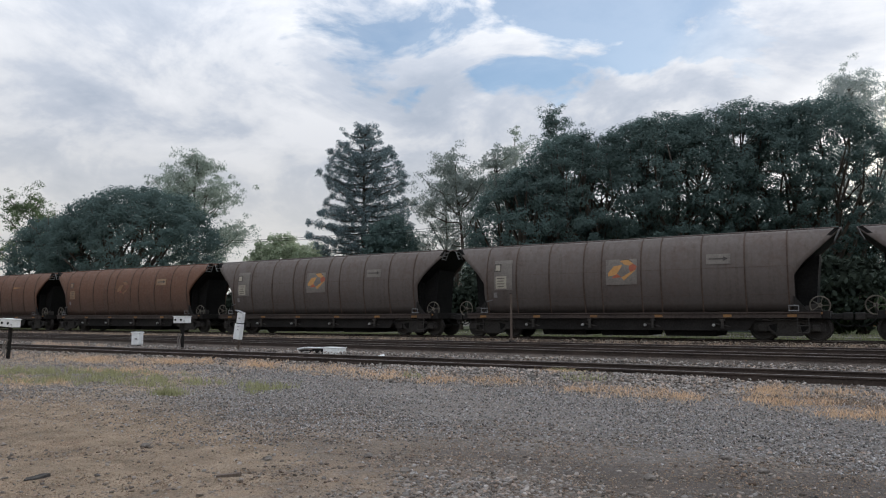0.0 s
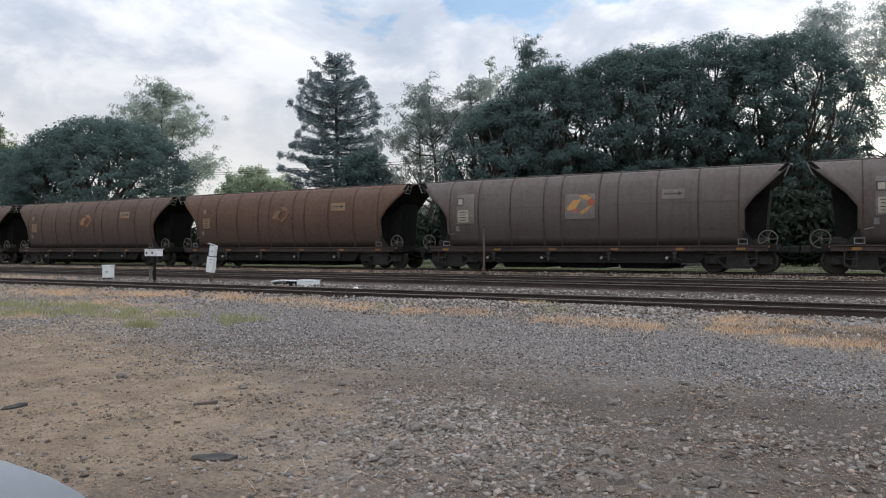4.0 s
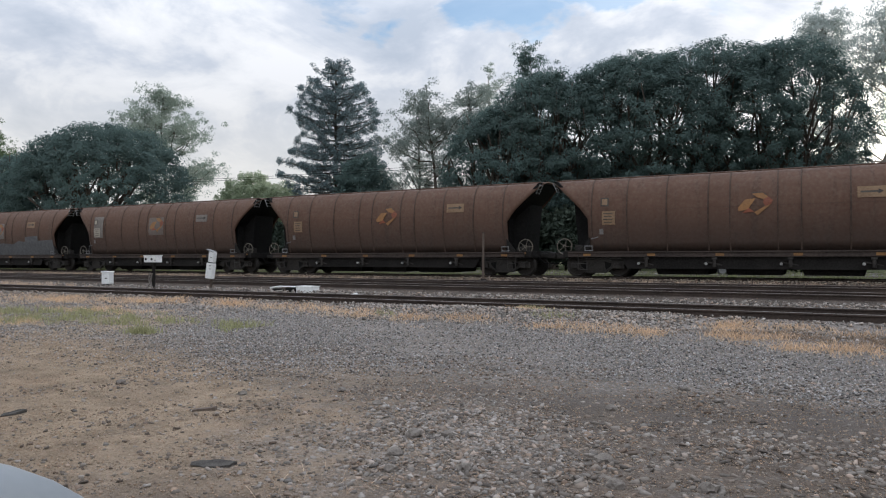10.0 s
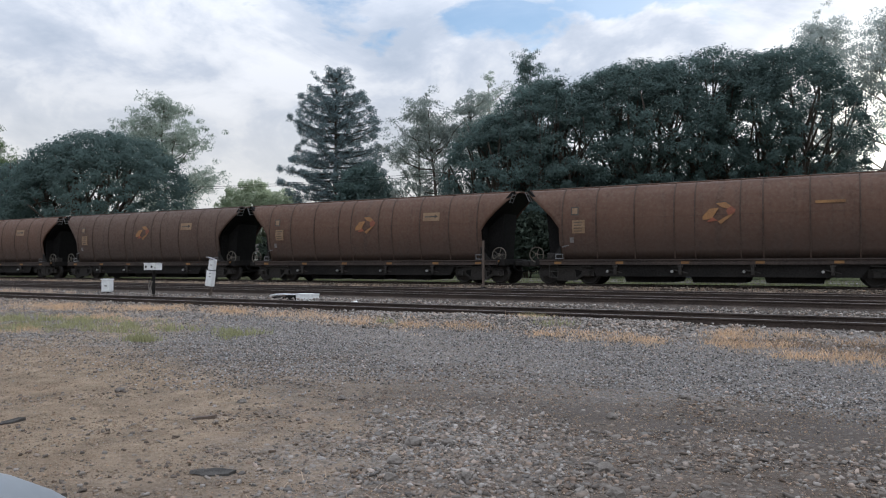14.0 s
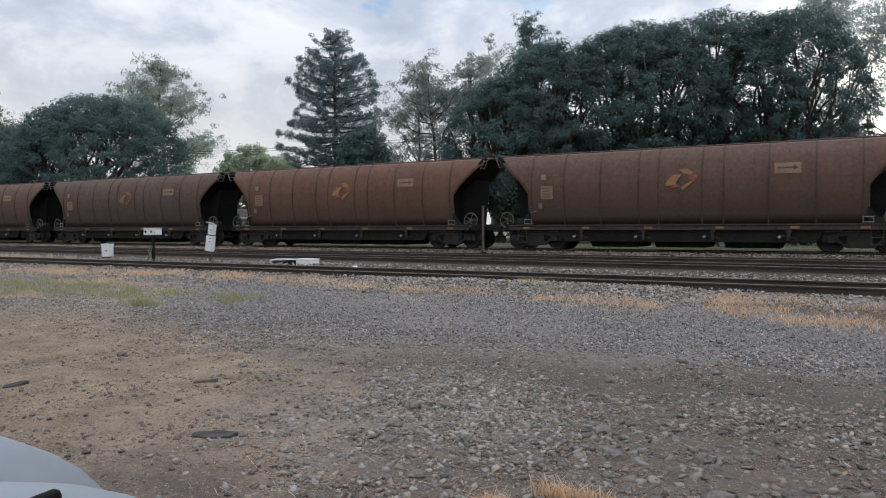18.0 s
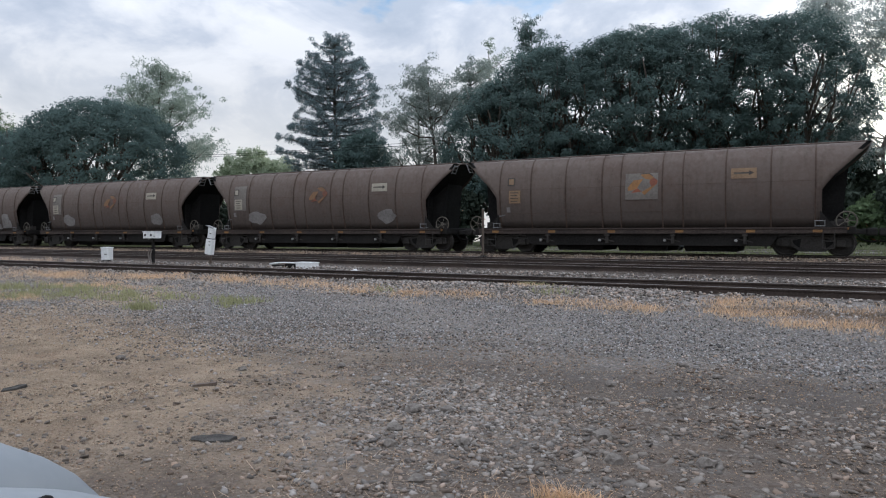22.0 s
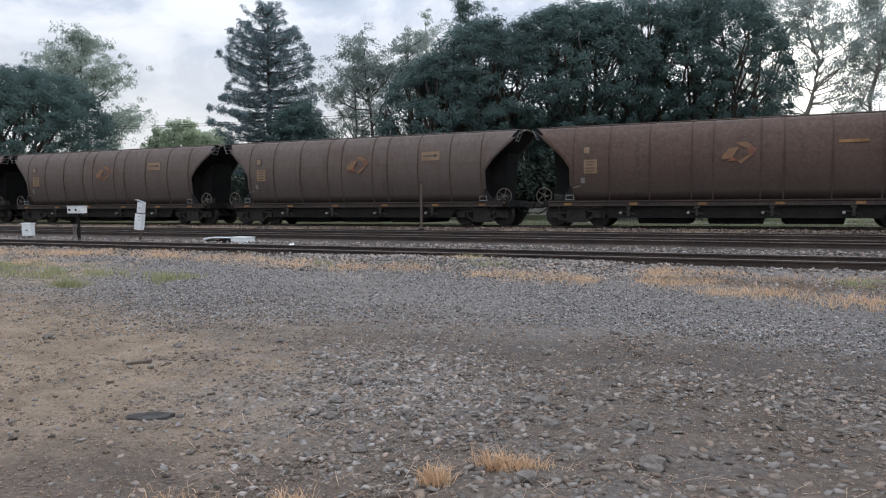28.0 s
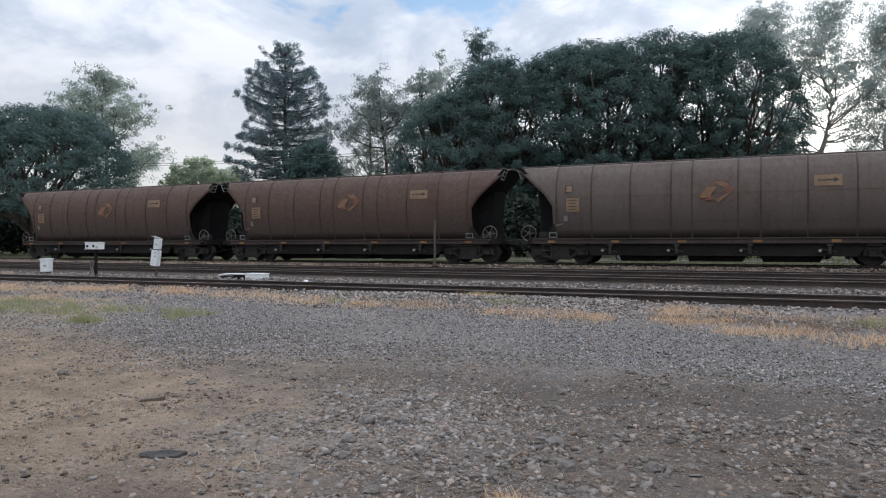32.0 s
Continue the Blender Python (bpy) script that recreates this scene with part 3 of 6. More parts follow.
track("track_main", TRACK_Y, RAIL_TOP, 0, "main line track on raised ballast under the train", (-60, 10))


def spread(n, x0, x1, y0, y1, keep=None):
    """n random places on the ground of a stretch."""
    x, y = rng.uniform(x0, x1, n), rng.uniform(y0, y1, n)
    if keep is not None:
        k = rng.uniform(size=n) < keep(x, y)
        x, y = x[k], y[k]
    return np.stack([x, y, level(x, y)], 1)


def sizes(n, lo, hi, power=2.2):
    return lo + (hi - lo) * rng.uniform(size=n) ** power


def seen_wedge(x, y):
    """The part of the yard that lies before the window."""
    return ((x > -2.05 * y - 0.8) & (x < 0.16 * y + 0.6)).astype(float)


def loose_stone():
    def clumpy(x, y):
        w = np.sin(1.3 * x + 0.5 * y) * np.sin(0.9 * y - 0.8 * x + 2) + 0.5 * np.sin(3.1 * x - 2.2 * y + 1)
        bare = np.clip((-0.055 * x - 0.075 * y + 0.10) * 3, 0, 0.8)
        damp = 1 - 0.75 * np.exp(-((y - 6.4 - 0.5 * np.sin(0.9 * x)) / 0.6) ** 2) * (x > -5.5)
        return seen_wedge(x, y) * np.clip(0.42 + 0.42 * w - bare, 0.09, 1) * damp

    def bare_east(x, y):
        """Trodden earth with few stones, east of the heap."""
        return 1 - 0.72 * np.clip((x + 1.75 + 0.10 * y) / 0.5, 0, 1) * np.clip((5.9 - y) / 0.8, 0, 1)

    p = spread(170000, -18, 3, 2.0, 8.5, lambda x, y: clumpy(x, y) * bare_east(x, y))
    stones("yard_gravel", p, sizes(len(p), 0.010, 0.050, 5.0), M["gravel"], "loose grey and brown gravel pressed into the yard", 0.55, 0.35, SHARD, 0.22)

    def heap(x, y):
        w = 0.5 + 0.5 * np.sin(2.1 * x + 0.7 * y + 1) * np.sin(1.3 * y - 1.1 * x)
        d = np.exp(-((x + 2.45 + 0.20 * (y - 4.5)) / 0.75) ** 2 - ((y - 4.6) / 1.35) ** 2) + 0.30 * np.exp(-((x - 0.1) / 0.9) ** 2 - ((y - 5.6) / 0.6) ** 2)
        return seen_wedge(x, y) * np.clip(d * (0.45 + 0.8 * w), 0.006, 1) * (1 - 0.5 * np.exp(-((y - 6.3) / 0.45) ** 2))

    p = spread(300000, -9, 2.5, 2.1, 8.6, heap)
    stones("broken_stone", p, sizes(len(p), 0.010, 0.052, 3.4), M["broken"], "angular grey broken stone strewn over the yard", 0.55, 0.32, SHARD, 0.26)
    def slabs(x, y):
        w = 0.5 + 0.5 * np.sin(1.9 * x + 1.1 * y) * np.sin(1.6 * y - 1.4 * x + 0.6)
        return seen_wedge(x, y) * np.clip((x + 1.5 + 0.12 * y) / 0.7, 0, 1) * np.clip((6.2 - y) / 1.2, 0, 1) * (0.30 + 0.70 * w)

    p = spread(9000, -3, 2.0, 2.1, 6.4, slabs)
    stones("flat_stone", p, sizes(len(p), 0.022, 0.080, 2.4), M["slab"], "flat grey-brown slabs of stone trodden into the earth", 0.42, 0.38, SHARD, 0.20)
    p = spread(150000, -14, 2.5, 1.9, 7.5, lambda x, y: seen_wedge(x, y))
    stones("brown_grit", p, sizes(len(p), 0.006, 0.022, 2.0), M["grit"], "fine brown grit scattered on the dirt", 0.6, 0.25, GRAIN)
    p = spread(250000, -24, 3.5, 5.2, 12.6, lambda x, y: seen_wedge(x, y) * np.where(x > -5.0, np.clip((y - 6.7 + 0.5 * np.sin(0.8 * x)) / 0.8, 0.06, 1), np.clip((y - 5.4 + 0.6 * np.sin(0.8 * x + 1)) / 2.6, 0.05, 1)) * np.clip(0.75 + 0.35 * np.sin(0.9 * x + y), 0.1, 1))
    stones("fine_gravel", p, sizes(len(p), 0.012, 0.046, 2.2), M["fine"], "fine blue-grey gravel towards the tracks", 0.78, 0.25, GRAIN)
    p = spread(44000, -30, 6, 11.5, 14.3, lambda x, y: np.clip((y - 11.5 + 0.4 * np.sin(1.3 * x)) / 1.0, 0.06, 1) * np.where(x > -2.3, 0.22, np.where(x < -10, 0.22, 1)))
    p[:, 2] += 0.05 * np.clip((p[:, 1] - 12.6) / 1.2, 0, 1) * rng.uniform(0, 1, len(p)) * (p[:, 0] < -1)
    stones("siding_ballast", p, sizes(len(p), 0.035, 0.10, 1.8), M["ballast"], "heaped pale grey ballast along the siding", 0.75, 0.25, CHIP)
    p = spread(26000, -40, 6, 14.5, 19.4, lambda x, y: np.where((y > 16.0) & (y < 17.9), 0.95, 0.16))
    p[:, 2] += 0.06 * ((p[:, 1] > 16.2) & (p[:, 1] < 17.8)) * rng.uniform(0, 1, len(p))
    stones("middle_ballast", p, sizes(len(p), 0.04, 0.10, 1.5), M["ballast"], "grey ballast in low heaps between the tracks", 0.75, 0.25, CHIP)
    p = spread(5200, -52, 8, 19.8, 26.6, lambda x, y: np.full(len(x), 0.7))
    stones("old_ballast", p, sizes(len(p), 0.04, 0.10, 1.5), M["old_ballast"], "old brown ballast around the loop tracks", 0.7, 0.4, CHIP)
    p = spread(15000, -62, 8, 26.5, 28.45)
    p[:, 2] += 0.07 * np.clip((p[:, 1] - 26.8) / 0.7, 0, 1) * rng.uniform(0, 1, len(p))
    stones("main_ballast", p, sizes(len(p), 0.05, 0.12, 1.5), M["main_ballast"], "brown-grey ballast shoulder of the main line", 0.75, 0.2, CHIP)


loose_stone()


# ---------------------------------------------------------------- the train
PITCH = 15.96
# cross-section of one body side, from the sill up over the shoulder to the roof
SHOULDER = [(-1.19, 1.02), (-1.29, 1.40), (-1.39, 1.90), (-1.44, 2.35), (-1.42, 2.80), (-1.36, 3.20), (-1.25, 3.55), (-1.08, 3.83), (-0.85, 3.98), (-0.55, 4.045), (-0.30, 4.06)]
RIBS = (-6.02, -4.60, -3.08, -1.56, -0.80, 0.80, 1.56, 3.08, 4.60, 6.02)


def side(z):
    """How far the bowed side stands out at height z."""
    return float(np.interp(z, [p[1] for p in SHOULDER], [p[0] for p in SHOULDER]))


def reach(z, low=6.22):
    """Length of the body from its middle at height z: the ends slope outwards above the bogies, the trailing one the more."""
    return float(np.interp(z, [0.9, 2.40, 2.55, 3.95, 4.1], [low, low, low + 0.07, 7.72, 7.76]))


def body_mesh():
    """The shell: both sides, shoulders and roof, with sloping ends; plates bulge a little between the ribs."""
    bm = bmesh.new()
    half = [(y, z) for y, z in SHOULDER]
    prof = half + [(-y, z) for y, z in half[::-1]]
    cols = 61
    grid = []
    for y, z in prof:
        row = []
        for i in range(cols):
            s = -1 + 2 * i / (cols - 1)
            x = (s + 1) / 2 * (reach(z) + reach(z, 6.17)) - reach(z, 6.17)
            b = (0.010 * math.sin(x * 4.1 + z) + 0.006 * math.sin(9.3 * x - 3 * z)) * (1 if abs(y) > 1.2 else 0)
            row.append(bm.verts.new((x, y + b, z)))
        grid.append(row)
    for a, b in zip(grid, grid[1:]):
        for i in range(cols - 1):
            bm.faces.new((a[i], a[i + 1], b[i + 1], b[i]))
    bmesh.ops.recalc_face_normals(bm, faces=bm.faces)
    bmesh.ops.solidify(bm, geom=bm.faces[:], thickness=0.05)
    return bm


def rib_mesh():
    """A pressed channel that follows the side from sill to shoulder."""
    bm = bmesh.new()
    pts = [(y - 0.012, z + 0.006) for y, z in SHOULDER[:-2]]
    rows = []
    for y, z in pts:
        rows.append([bm.verts.new((x, y + d, z)) for x, d in ((-0.032, 0.05), (-0.022, -0.010), (0.022, -0.010), (0.032, 0.05))])
    for a, b in zip(rows, rows[1:]):
        for i in range(3):
            bm.faces.new((a[i], a[i + 1], b[i + 1], b[i]))
    return bm


def handwheel_mesh():
    bm = bmesh.new()
    face = pose(0, 0, 0, 90, 0, 0)
    ring(bm, face, 0.32, 0.022)
    ring(bm, face, 0.05, 0.03, 10)
    for i in range(5):
        a = 2 * math.pi * i / 5
        rod(bm, (0.05 * math.cos(a), 0, 0.05 * math.sin(a)), (0.32 * math.cos(a), 0, 0.32 * math.sin(a)), 0.014, n=5)
    return bm


def sideframe_mesh():
    """The cast side of a three-piece bogie: arched over the springs; its two windows between spring nest and boxes are
    black plates laid on.
    """
    bm = bmesh.new()
    top = [(-1.16, 0.36), (-1.16, 0.60), (-0.98, 0.66), (-0.62, 0.66), (-0.42, 0.78), (0.42, 0.78), (0.62, 0.66), (0.98, 0.66), (1.16, 0.60), (1.16, 0.36)]
    low = [(0.66, 0.36), (0.40, 0.17), (-0.40, 0.17), (-0.66, 0.36)]
    prism(bm, top + low, -0.07, 0.07)
    for s in (-1, 1):
        box(bm, s * 0.875, -0.03, 0.46, 0.26, 0.24, 0.24, bevel=0.03)
    return bm


def spring_mesh():
    """One coil spring, its turns proud of the gaps between them."""
    bm = bmesh.new()
    loops = []
    for k in range(13):
        r = 0.074 if k % 2 else 0.054
        loops.append([bm.verts.new((r * math.cos(2 * math.pi * q / 10), r * math.sin(2 * math.pi * q / 10), 0.22 + 0.025 * k)) for q in range(10)])
    for a, b in zip(loops, loops[1:]):
        for q in range(10):
            bm.faces.new((a[q], a[(q + 1) % 10], b[(q + 1) % 10], b[q]))
    bm.faces.new(loops[-1])
    bm.faces.new(loops[0][::-1])
    return bm


def wheel_mesh():
    bm = bmesh.new()
    for r, y, d in ((0.46, 0, 0.10), (0.485, 0.075, 0.03), (0.16, -0.06, 0.08)):
        bmesh.ops.create_cone(bm, cap_ends=True, segments=28, radius1=r, radius2=r * 0.985, depth=d, matrix=Matrix.Translation((0, y, 0)) @ pose(0, 0, 0, 90, 0, 0))
    ring(bm, pose(0, -0.055, 0, 90), 0.40, 0.03, 28, 5)
    for i in range(3):
        a = 2 * math.pi * i / 3
        box(bm, 0.09 * math.cos(a), -0.105, 0.09 * math.sin(a), 0.035, 0.02, 0.035)
    return bm


def logo_bits():
    """A ring of two interlocked hooks, yellow with orange-red corners: plain shapes."""
    def shape(*pts):
        return prism(bmesh.new(), [(x / 150, z / 150) for x, z in pts], 0, 0.006)
    return ((shape((-80, -6), (-44, 37), (8, 42), (-26, -12), (-50, -22), (-78, -24)), "yellow"), (shape((-60, -37), (2, -31), (-26, -10)), "orange"),
            (shape((-8, 68), (44, 72), (72, 48), (50, 36), (20, 44)), "yellow"), (shape((50, 36), (72, 48), (94, 30), (88, 10), (56, -2), (46, 22)), "orange"), (shape((56, -2), (86, 8), (18, -52), (2, -34)), "yellow"),
            (shape((-10, 70), (-8, 74), (42, 77), (66, 60), (62, 58), (40, 73)), "dark_mark"))


def laid(name, bm, x, z, material, parent, label="", lift=0.0):
    """Lays a flat shape (about x and z, its outer face towards -y) on the bowed side of a wagon."""
    for v in bm.verts:
        v.co.x += x
        v.co.z += z
    for h in (1.2, 1.4, 1.65, 1.9, 2.12, 2.35, 2.58, 2.8, 3.0, 3.2, 3.38, 3.55):
        bmesh.ops.bisect_plane(bm, geom=bm.verts[:] + bm.edges[:] + bm.faces[:], plane_co=(0, 0, h), plane_no=(0, 0, 1))
    for v in bm.verts:
        v.co.y += side(v.co.z) - 0.022 - lift
    return part(name, bm, material, parent, label)


def plate(name, x, z, w, h, material, parent, label="", lift=0.0):
    """A thin panel that lies on the side plating."""
    return laid(name, boxed(0, 0, 0, w, 0.012, h), x, z, M[material], parent, label, lift)


def patch(w, outline, material="primer", label="blue-grey rolled-on paint patch"):
    """A coat of rolled-on paint with an uneven top edge."""
    laid("cover_patch", prism(bmesh.new(), [(x - 0.25, z) for x, z in outline], -0.006, 0.006), 0, 0, M[material], w, label)


def make_wagon():
    """One bogie hopper wagon with all its parts, about its middle on the rail heads."""
    w = holder("hopper_wagon", pose(0, 0, 0), "rusty brown bogie hopper wagon rolling in a long train", "railway wagon", "wagons of the train")
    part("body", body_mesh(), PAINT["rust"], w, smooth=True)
    rib = part("rib", rib_mesh(), PAINT["joint"], w, "grimy rib")
    rib.matrix_basis = pose(RIBS[0], 0, 0)
    for x in RIBS[1:]:
        again(rib, pose(x, 0, 0))
    for x in RIBS:
        again(rib, pose(x, 0, 0, 0, 0, 180))
    for z in (1.67, 2.68):
        laid("seam", boxed(0.02, 0, 0, 12.2, 0.006, 0.008), 0, z, PAINT["joint"], w, "thin grimy plate seam", -0.012)
    cant = bmesh.new()
    rod(cant, (-7.6, -0.98, 4.0), (7.6, -0.98, 4.0), 0.025)
    rod(cant, (-7.5, 0.98, 4.0), (7.5, 0.98, 4.0), 0.025)
    part("roof_rail", cant, PAINT["rust"], w)
    for s in (-1, 1):
        part("roof_hatch", boxed(s * 3.6, 0, 4.075, 6.6, 0.62, 0.07, bevel=0.02), M["under"], w)
    # sloping end sheets inside the overhang, and the bulkhead below, near-black to paint in the shade
    for s in (-1, 1):
        edge = 6.22 if s > 0 else 6.17
        e = bmesh.new()
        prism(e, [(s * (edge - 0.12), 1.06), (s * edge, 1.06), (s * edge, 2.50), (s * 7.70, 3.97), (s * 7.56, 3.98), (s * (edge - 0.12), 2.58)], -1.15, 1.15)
        part("end_sheet", e, M["black"], w, "bulkhead and sloping end sheet of the hopper, blackened for shade")
        part("end_box", prism(bmesh.new(), [(s * (edge + 0.004), 1.085), (s * (edge + 0.62), 1.085), (s * (edge + 0.72), 2.3), (s * (edge + 0.80), 3.10), (s * (edge + 0.004), 2.48)], -0.72, 0.72), M["black"], w, "gear housing at the end, blackened for shade")
        lad = bmesh.new()
        for y in (-1.30, -0.95):
            rod(lad, (s * 7.70, y, 3.90), (s * 7.52, y, 3.50), 0.016)
        for k in range(3):
            rod(lad, (s * (7.68 - 0.07 * k), -1.30, 3.84 - 0.15 * k), (s * (7.68 - 0.07 * k), -0.95, 3.84 - 0.15 * k), 0.014)
        part("end_ladder", lad, M["galv"], w, "grey steel rungs under the roof end")
        gusset = prism(bmesh.new(), [(s * (edge - 0.05), 1.05), (s * (edge + 0.40), 1.05), (s * (edge - 0.05), 1.62)], -1.36, -1.30)
        part("gusset", gusset, M["under"], w)
        stp = bmesh.new()
        for z in (1.08, 1.26):
            rod(stp, (s * (edge - 0.22), -1.52, z), (s * (edge + 0.12), -1.52, z), 0.017)
        for x in (edge - 0.20, edge + 0.10):
            rod(stp, (s * x, -1.52, 1.06), (s * x, -1.52, 1.28), 0.015)
            rod(stp, (s * x, -1.52, 1.10), (s * x, -1.38, 1.10), 0.015)
        low = bmesh.new()
        for z in (0.30, 0.55):
            rod(low, (s * (edge + 0.02), -1.46, z), (s * (edge + 0.42), -1.46, z), 0.018)
        for x in (edge + 0.04, edge + 0.40):
            rod(low, (s * x, -1.46, 0.28), (s * x, -1.46, 0.92), 0.016)
        part("foot_step", low, M["bogie"], w)
        part("side_step", stp, M["galv"], w, "pale steel steps at the corner")
        head = part("headstock", boxed(s * 7.12, 0, 0.93, 0.30, 2.55, 0.28, bevel=0.02), M["under"], w)
        part("end_platform", boxed(s * 6.78, 0, 1.06, 0.62, 2.6, 0.04), M["under"], w)
        cp = bmesh.new()
        box(cp, s * 7.45, 0, 0.88, 0.50, 0.16, 0.20, bevel=0.03)
        box(cp, s * 7.78, -0.03, 0.88, 0.36, 0.26, 0.28, bevel=0.05)
        part("coupler", cp, M["bogie"], w)
        hose = bmesh.new()
        pts = [(s * 7.25, -0.42, 0.84), (s * 7.45, -0.42, 0.62), (s * 7.72, -0.36, 0.52), (s * 7.95, -0.30, 0.56)]
        for a, b in zip(pts, pts[1:]):
            rod(hose, a, b, 0.025, n=6)
        part("brake_hose", hose, M["black"], w)
        hand = part("handwheel", handwheel_mesh(), M["wheel_tan"], w, "dusty tan spoked brake handwheel")
        hand.matrix_basis = pose(6.98, -1.18, 1.26) if s > 0 else pose(-7.30, -1.02, 1.26)
        post = bmesh.new()
        x = 6.98 if s > 0 else -7.30
        rod(post, (x, -1.12, 1.22), (x, -0.80, 1.22), 0.022)
        rod(post, (x, -0.80, 0.95), (x, -0.80, 1.40), 0.03)
        part("handwheel_post", post, M["bogie"], w)
        gear = bmesh.new()
        box(gear, s * 6.78, -0.62, 1.20, 0.34, 0.24, 0.26, bevel=0.03)
        rod(gear, (s * 6.55, -0.9, 1.15), (s * 6.55, -0.5, 1.15), 0.12, n=12)
        part("brake_gear", gear, M["bogie"], w)
        part("marker", boxed(s * 6.80, -1.31, 0.99, 0.50, 0.02, 0.08), M["mark"], w, "dull orange end stripe")
    # side sill: a deep channel with a lip
    for s in (-1, 1):
        sill = section(bmesh.new(), [(s * 1.44, 1.04), (s * 1.50, 1.04), (s * 1.50, 0.99), (s * 1.46, 0.97), (s * 1.46, 0.82), (s * 1.36, 0.82), (s * 1.36, 1.04)], -7.0, 7.0)
        part("side_sill", sill, PAINT["sill"], w, "grimy side sill")
    for x in (-6.2, -3.65, -1.15, 1.45, 3.95, 6.1):
        part("marker", boxed(x, -1.472, 0.905, 0.30, 0.012, 0.10), M["mark"], w, "dull orange reflector mark")
    part("centre_sill", boxed(0, 0, 0.80, 14.0, 0.62, 0.34, bevel=0.02), M["under"], w)
    for s in (-1, 1):
        v = prism(bmesh.new(), [(-4.9, 0.82), (4.9, 0.82), (4.6, 0.36), (-4.6, 0.36)], s * 1.28 - 0.02, s * 1.28 + 0.02)
        part("skirt", v, M["under"], w)
    # three discharge chutes with their door cylinders
    for x in (-2.55, 0.0, 2.55):
        ch = bmesh.new()
        vs = [ch.verts.new((x + sx * a, sy * b, z)) for a, b, z in ((1.15, 1.25, 0.84), (0.92, 1.10, 0.14)) for sx, sy in ((-1, -1), (1, -1), (1, 1), (-1, 1))]
        for i in range(4):
            j = (i + 1) % 4
            ch.faces.new((vs[i], vs[j], vs[4 + j], vs[4 + i]))
        ch.faces.new(vs[4:])
        bmesh.ops.solidify(ch, geom=ch.faces[:], thickness=0.03)
        part("chute", ch, M["under"], w)
    for x in (-3.85, -1.35, 1.2, 3.75):
        cyl = bmesh.new()
        rod(cyl, (x, -1.38, 0.72), (x, -1.38, 0.44), 0.06, n=12)
        box(cyl, x, -1.38, 0.76, 0.18, 0.14, 0.08)
        part("door_cylinder", cyl, M["bogie"], w, "grimy steel door cylinder")
        part("valve", rod(bmesh.new(), (x - 0.30, -1.44, 0.56), (x - 0.30, -1.33, 0.56), 0.052, n=10), M["steel"], w, "pale round valve cap")
        arm = rod(bmesh.new(), (x - 0.30, -1.36, 0.62), (x + 0.75, -1.20, 0.40), 0.03, n=6)
        part("door_lever", arm, M["bogie"], w)
    pipe = bmesh.new()
    rod(pipe, (-6.6, -1.22, 0.74), (6.6, -1.22, 0.74), 0.03, n=6)
    part("brake_pipe", pipe, M["bogie"], w)
    res = bmesh.new()
    rod(res, (4.05, -0.6, 0.56), (5.0, -0.6, 0.56), 0.20, n=14)
    part("air_reservoir", res, M["bogie"], w)
    # bogies
    sf, sp, wh = sideframe_mesh(), spring_mesh(), wheel_mesh()
    side_me = part("sideframe", sf, M["bogie"], None)
    spring_me = part("spring", sp, M["black"], None)
    wheel_me = part("wheel", wh, M["bogie"], None, "dusty steel wheel with a worn rim")
    for bx in (-5.95, 5.95):
        for s in (-1, 1):
            turn = 0 if s < 0 else 180
            again(side_me, pose(bx, s * 1.02, 0, 0, 0, turn), w)
            for q in (-0.17, 0, 0.17):
                again(spring_me, pose(bx + q, s * 0.98, 0), w)
            for q in (-1, 1):
                # black plates on the solid casting, painting in the dark of its windows
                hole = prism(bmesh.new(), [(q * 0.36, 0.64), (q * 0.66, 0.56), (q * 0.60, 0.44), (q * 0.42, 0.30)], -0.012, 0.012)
                part("frame_opening", hole, M["black"], w, "black plate drawn as an opening in the side frame").matrix_basis = pose(bx, s * 1.09, 0, 0, 0, turn)
        part("bolster", boxed(bx, 0, 0.62, 0.42, 2.1, 0.22, bevel=0.03), M["bogie"], w)
        for a in (-0.875, 0.875):
            ws = part("wheelset", rod(bmesh.new(), (0, -1.05, 0), (0, 1.05, 0), 0.085, n=12), M["bogie"], w)
            ws.matrix_basis = pose(bx + a, 0, 0.46)
            again(wheel_me, pose(0, -0.755, 0), ws)
            again(wheel_me, pose(0, 0.755, 0, 0, 0, 180), ws)
    for o in (side_me, spring_me, wheel_me):
        bpy.data.objects.remove(o)
    return w


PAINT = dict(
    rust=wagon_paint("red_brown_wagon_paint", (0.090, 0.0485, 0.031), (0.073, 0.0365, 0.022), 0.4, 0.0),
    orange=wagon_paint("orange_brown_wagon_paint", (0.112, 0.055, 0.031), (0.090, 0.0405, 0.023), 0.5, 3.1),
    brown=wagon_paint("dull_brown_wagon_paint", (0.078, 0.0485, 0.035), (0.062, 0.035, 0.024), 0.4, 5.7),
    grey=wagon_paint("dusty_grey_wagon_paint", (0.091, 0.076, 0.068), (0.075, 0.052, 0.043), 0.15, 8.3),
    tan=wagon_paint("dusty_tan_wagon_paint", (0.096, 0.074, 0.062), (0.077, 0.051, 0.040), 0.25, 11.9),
    sill=simple("grimy_sill_paint", (0.020, 0.015, 0.013), (0.052, 0.037, 0.030), 3, 0.8),
    # dark tone that puts the ribs' shadow lines into the colour; seams share it
    joint=simple("grimy_rib_paint", (0.042, 0.027, 0.020), (0.080, 0.051, 0.037), 2, 0.85),
)
TONES = dict(rust="red-brown", orange="orange-brown", brown="dull brown", grey="dusty grey", tan="dusty tan")


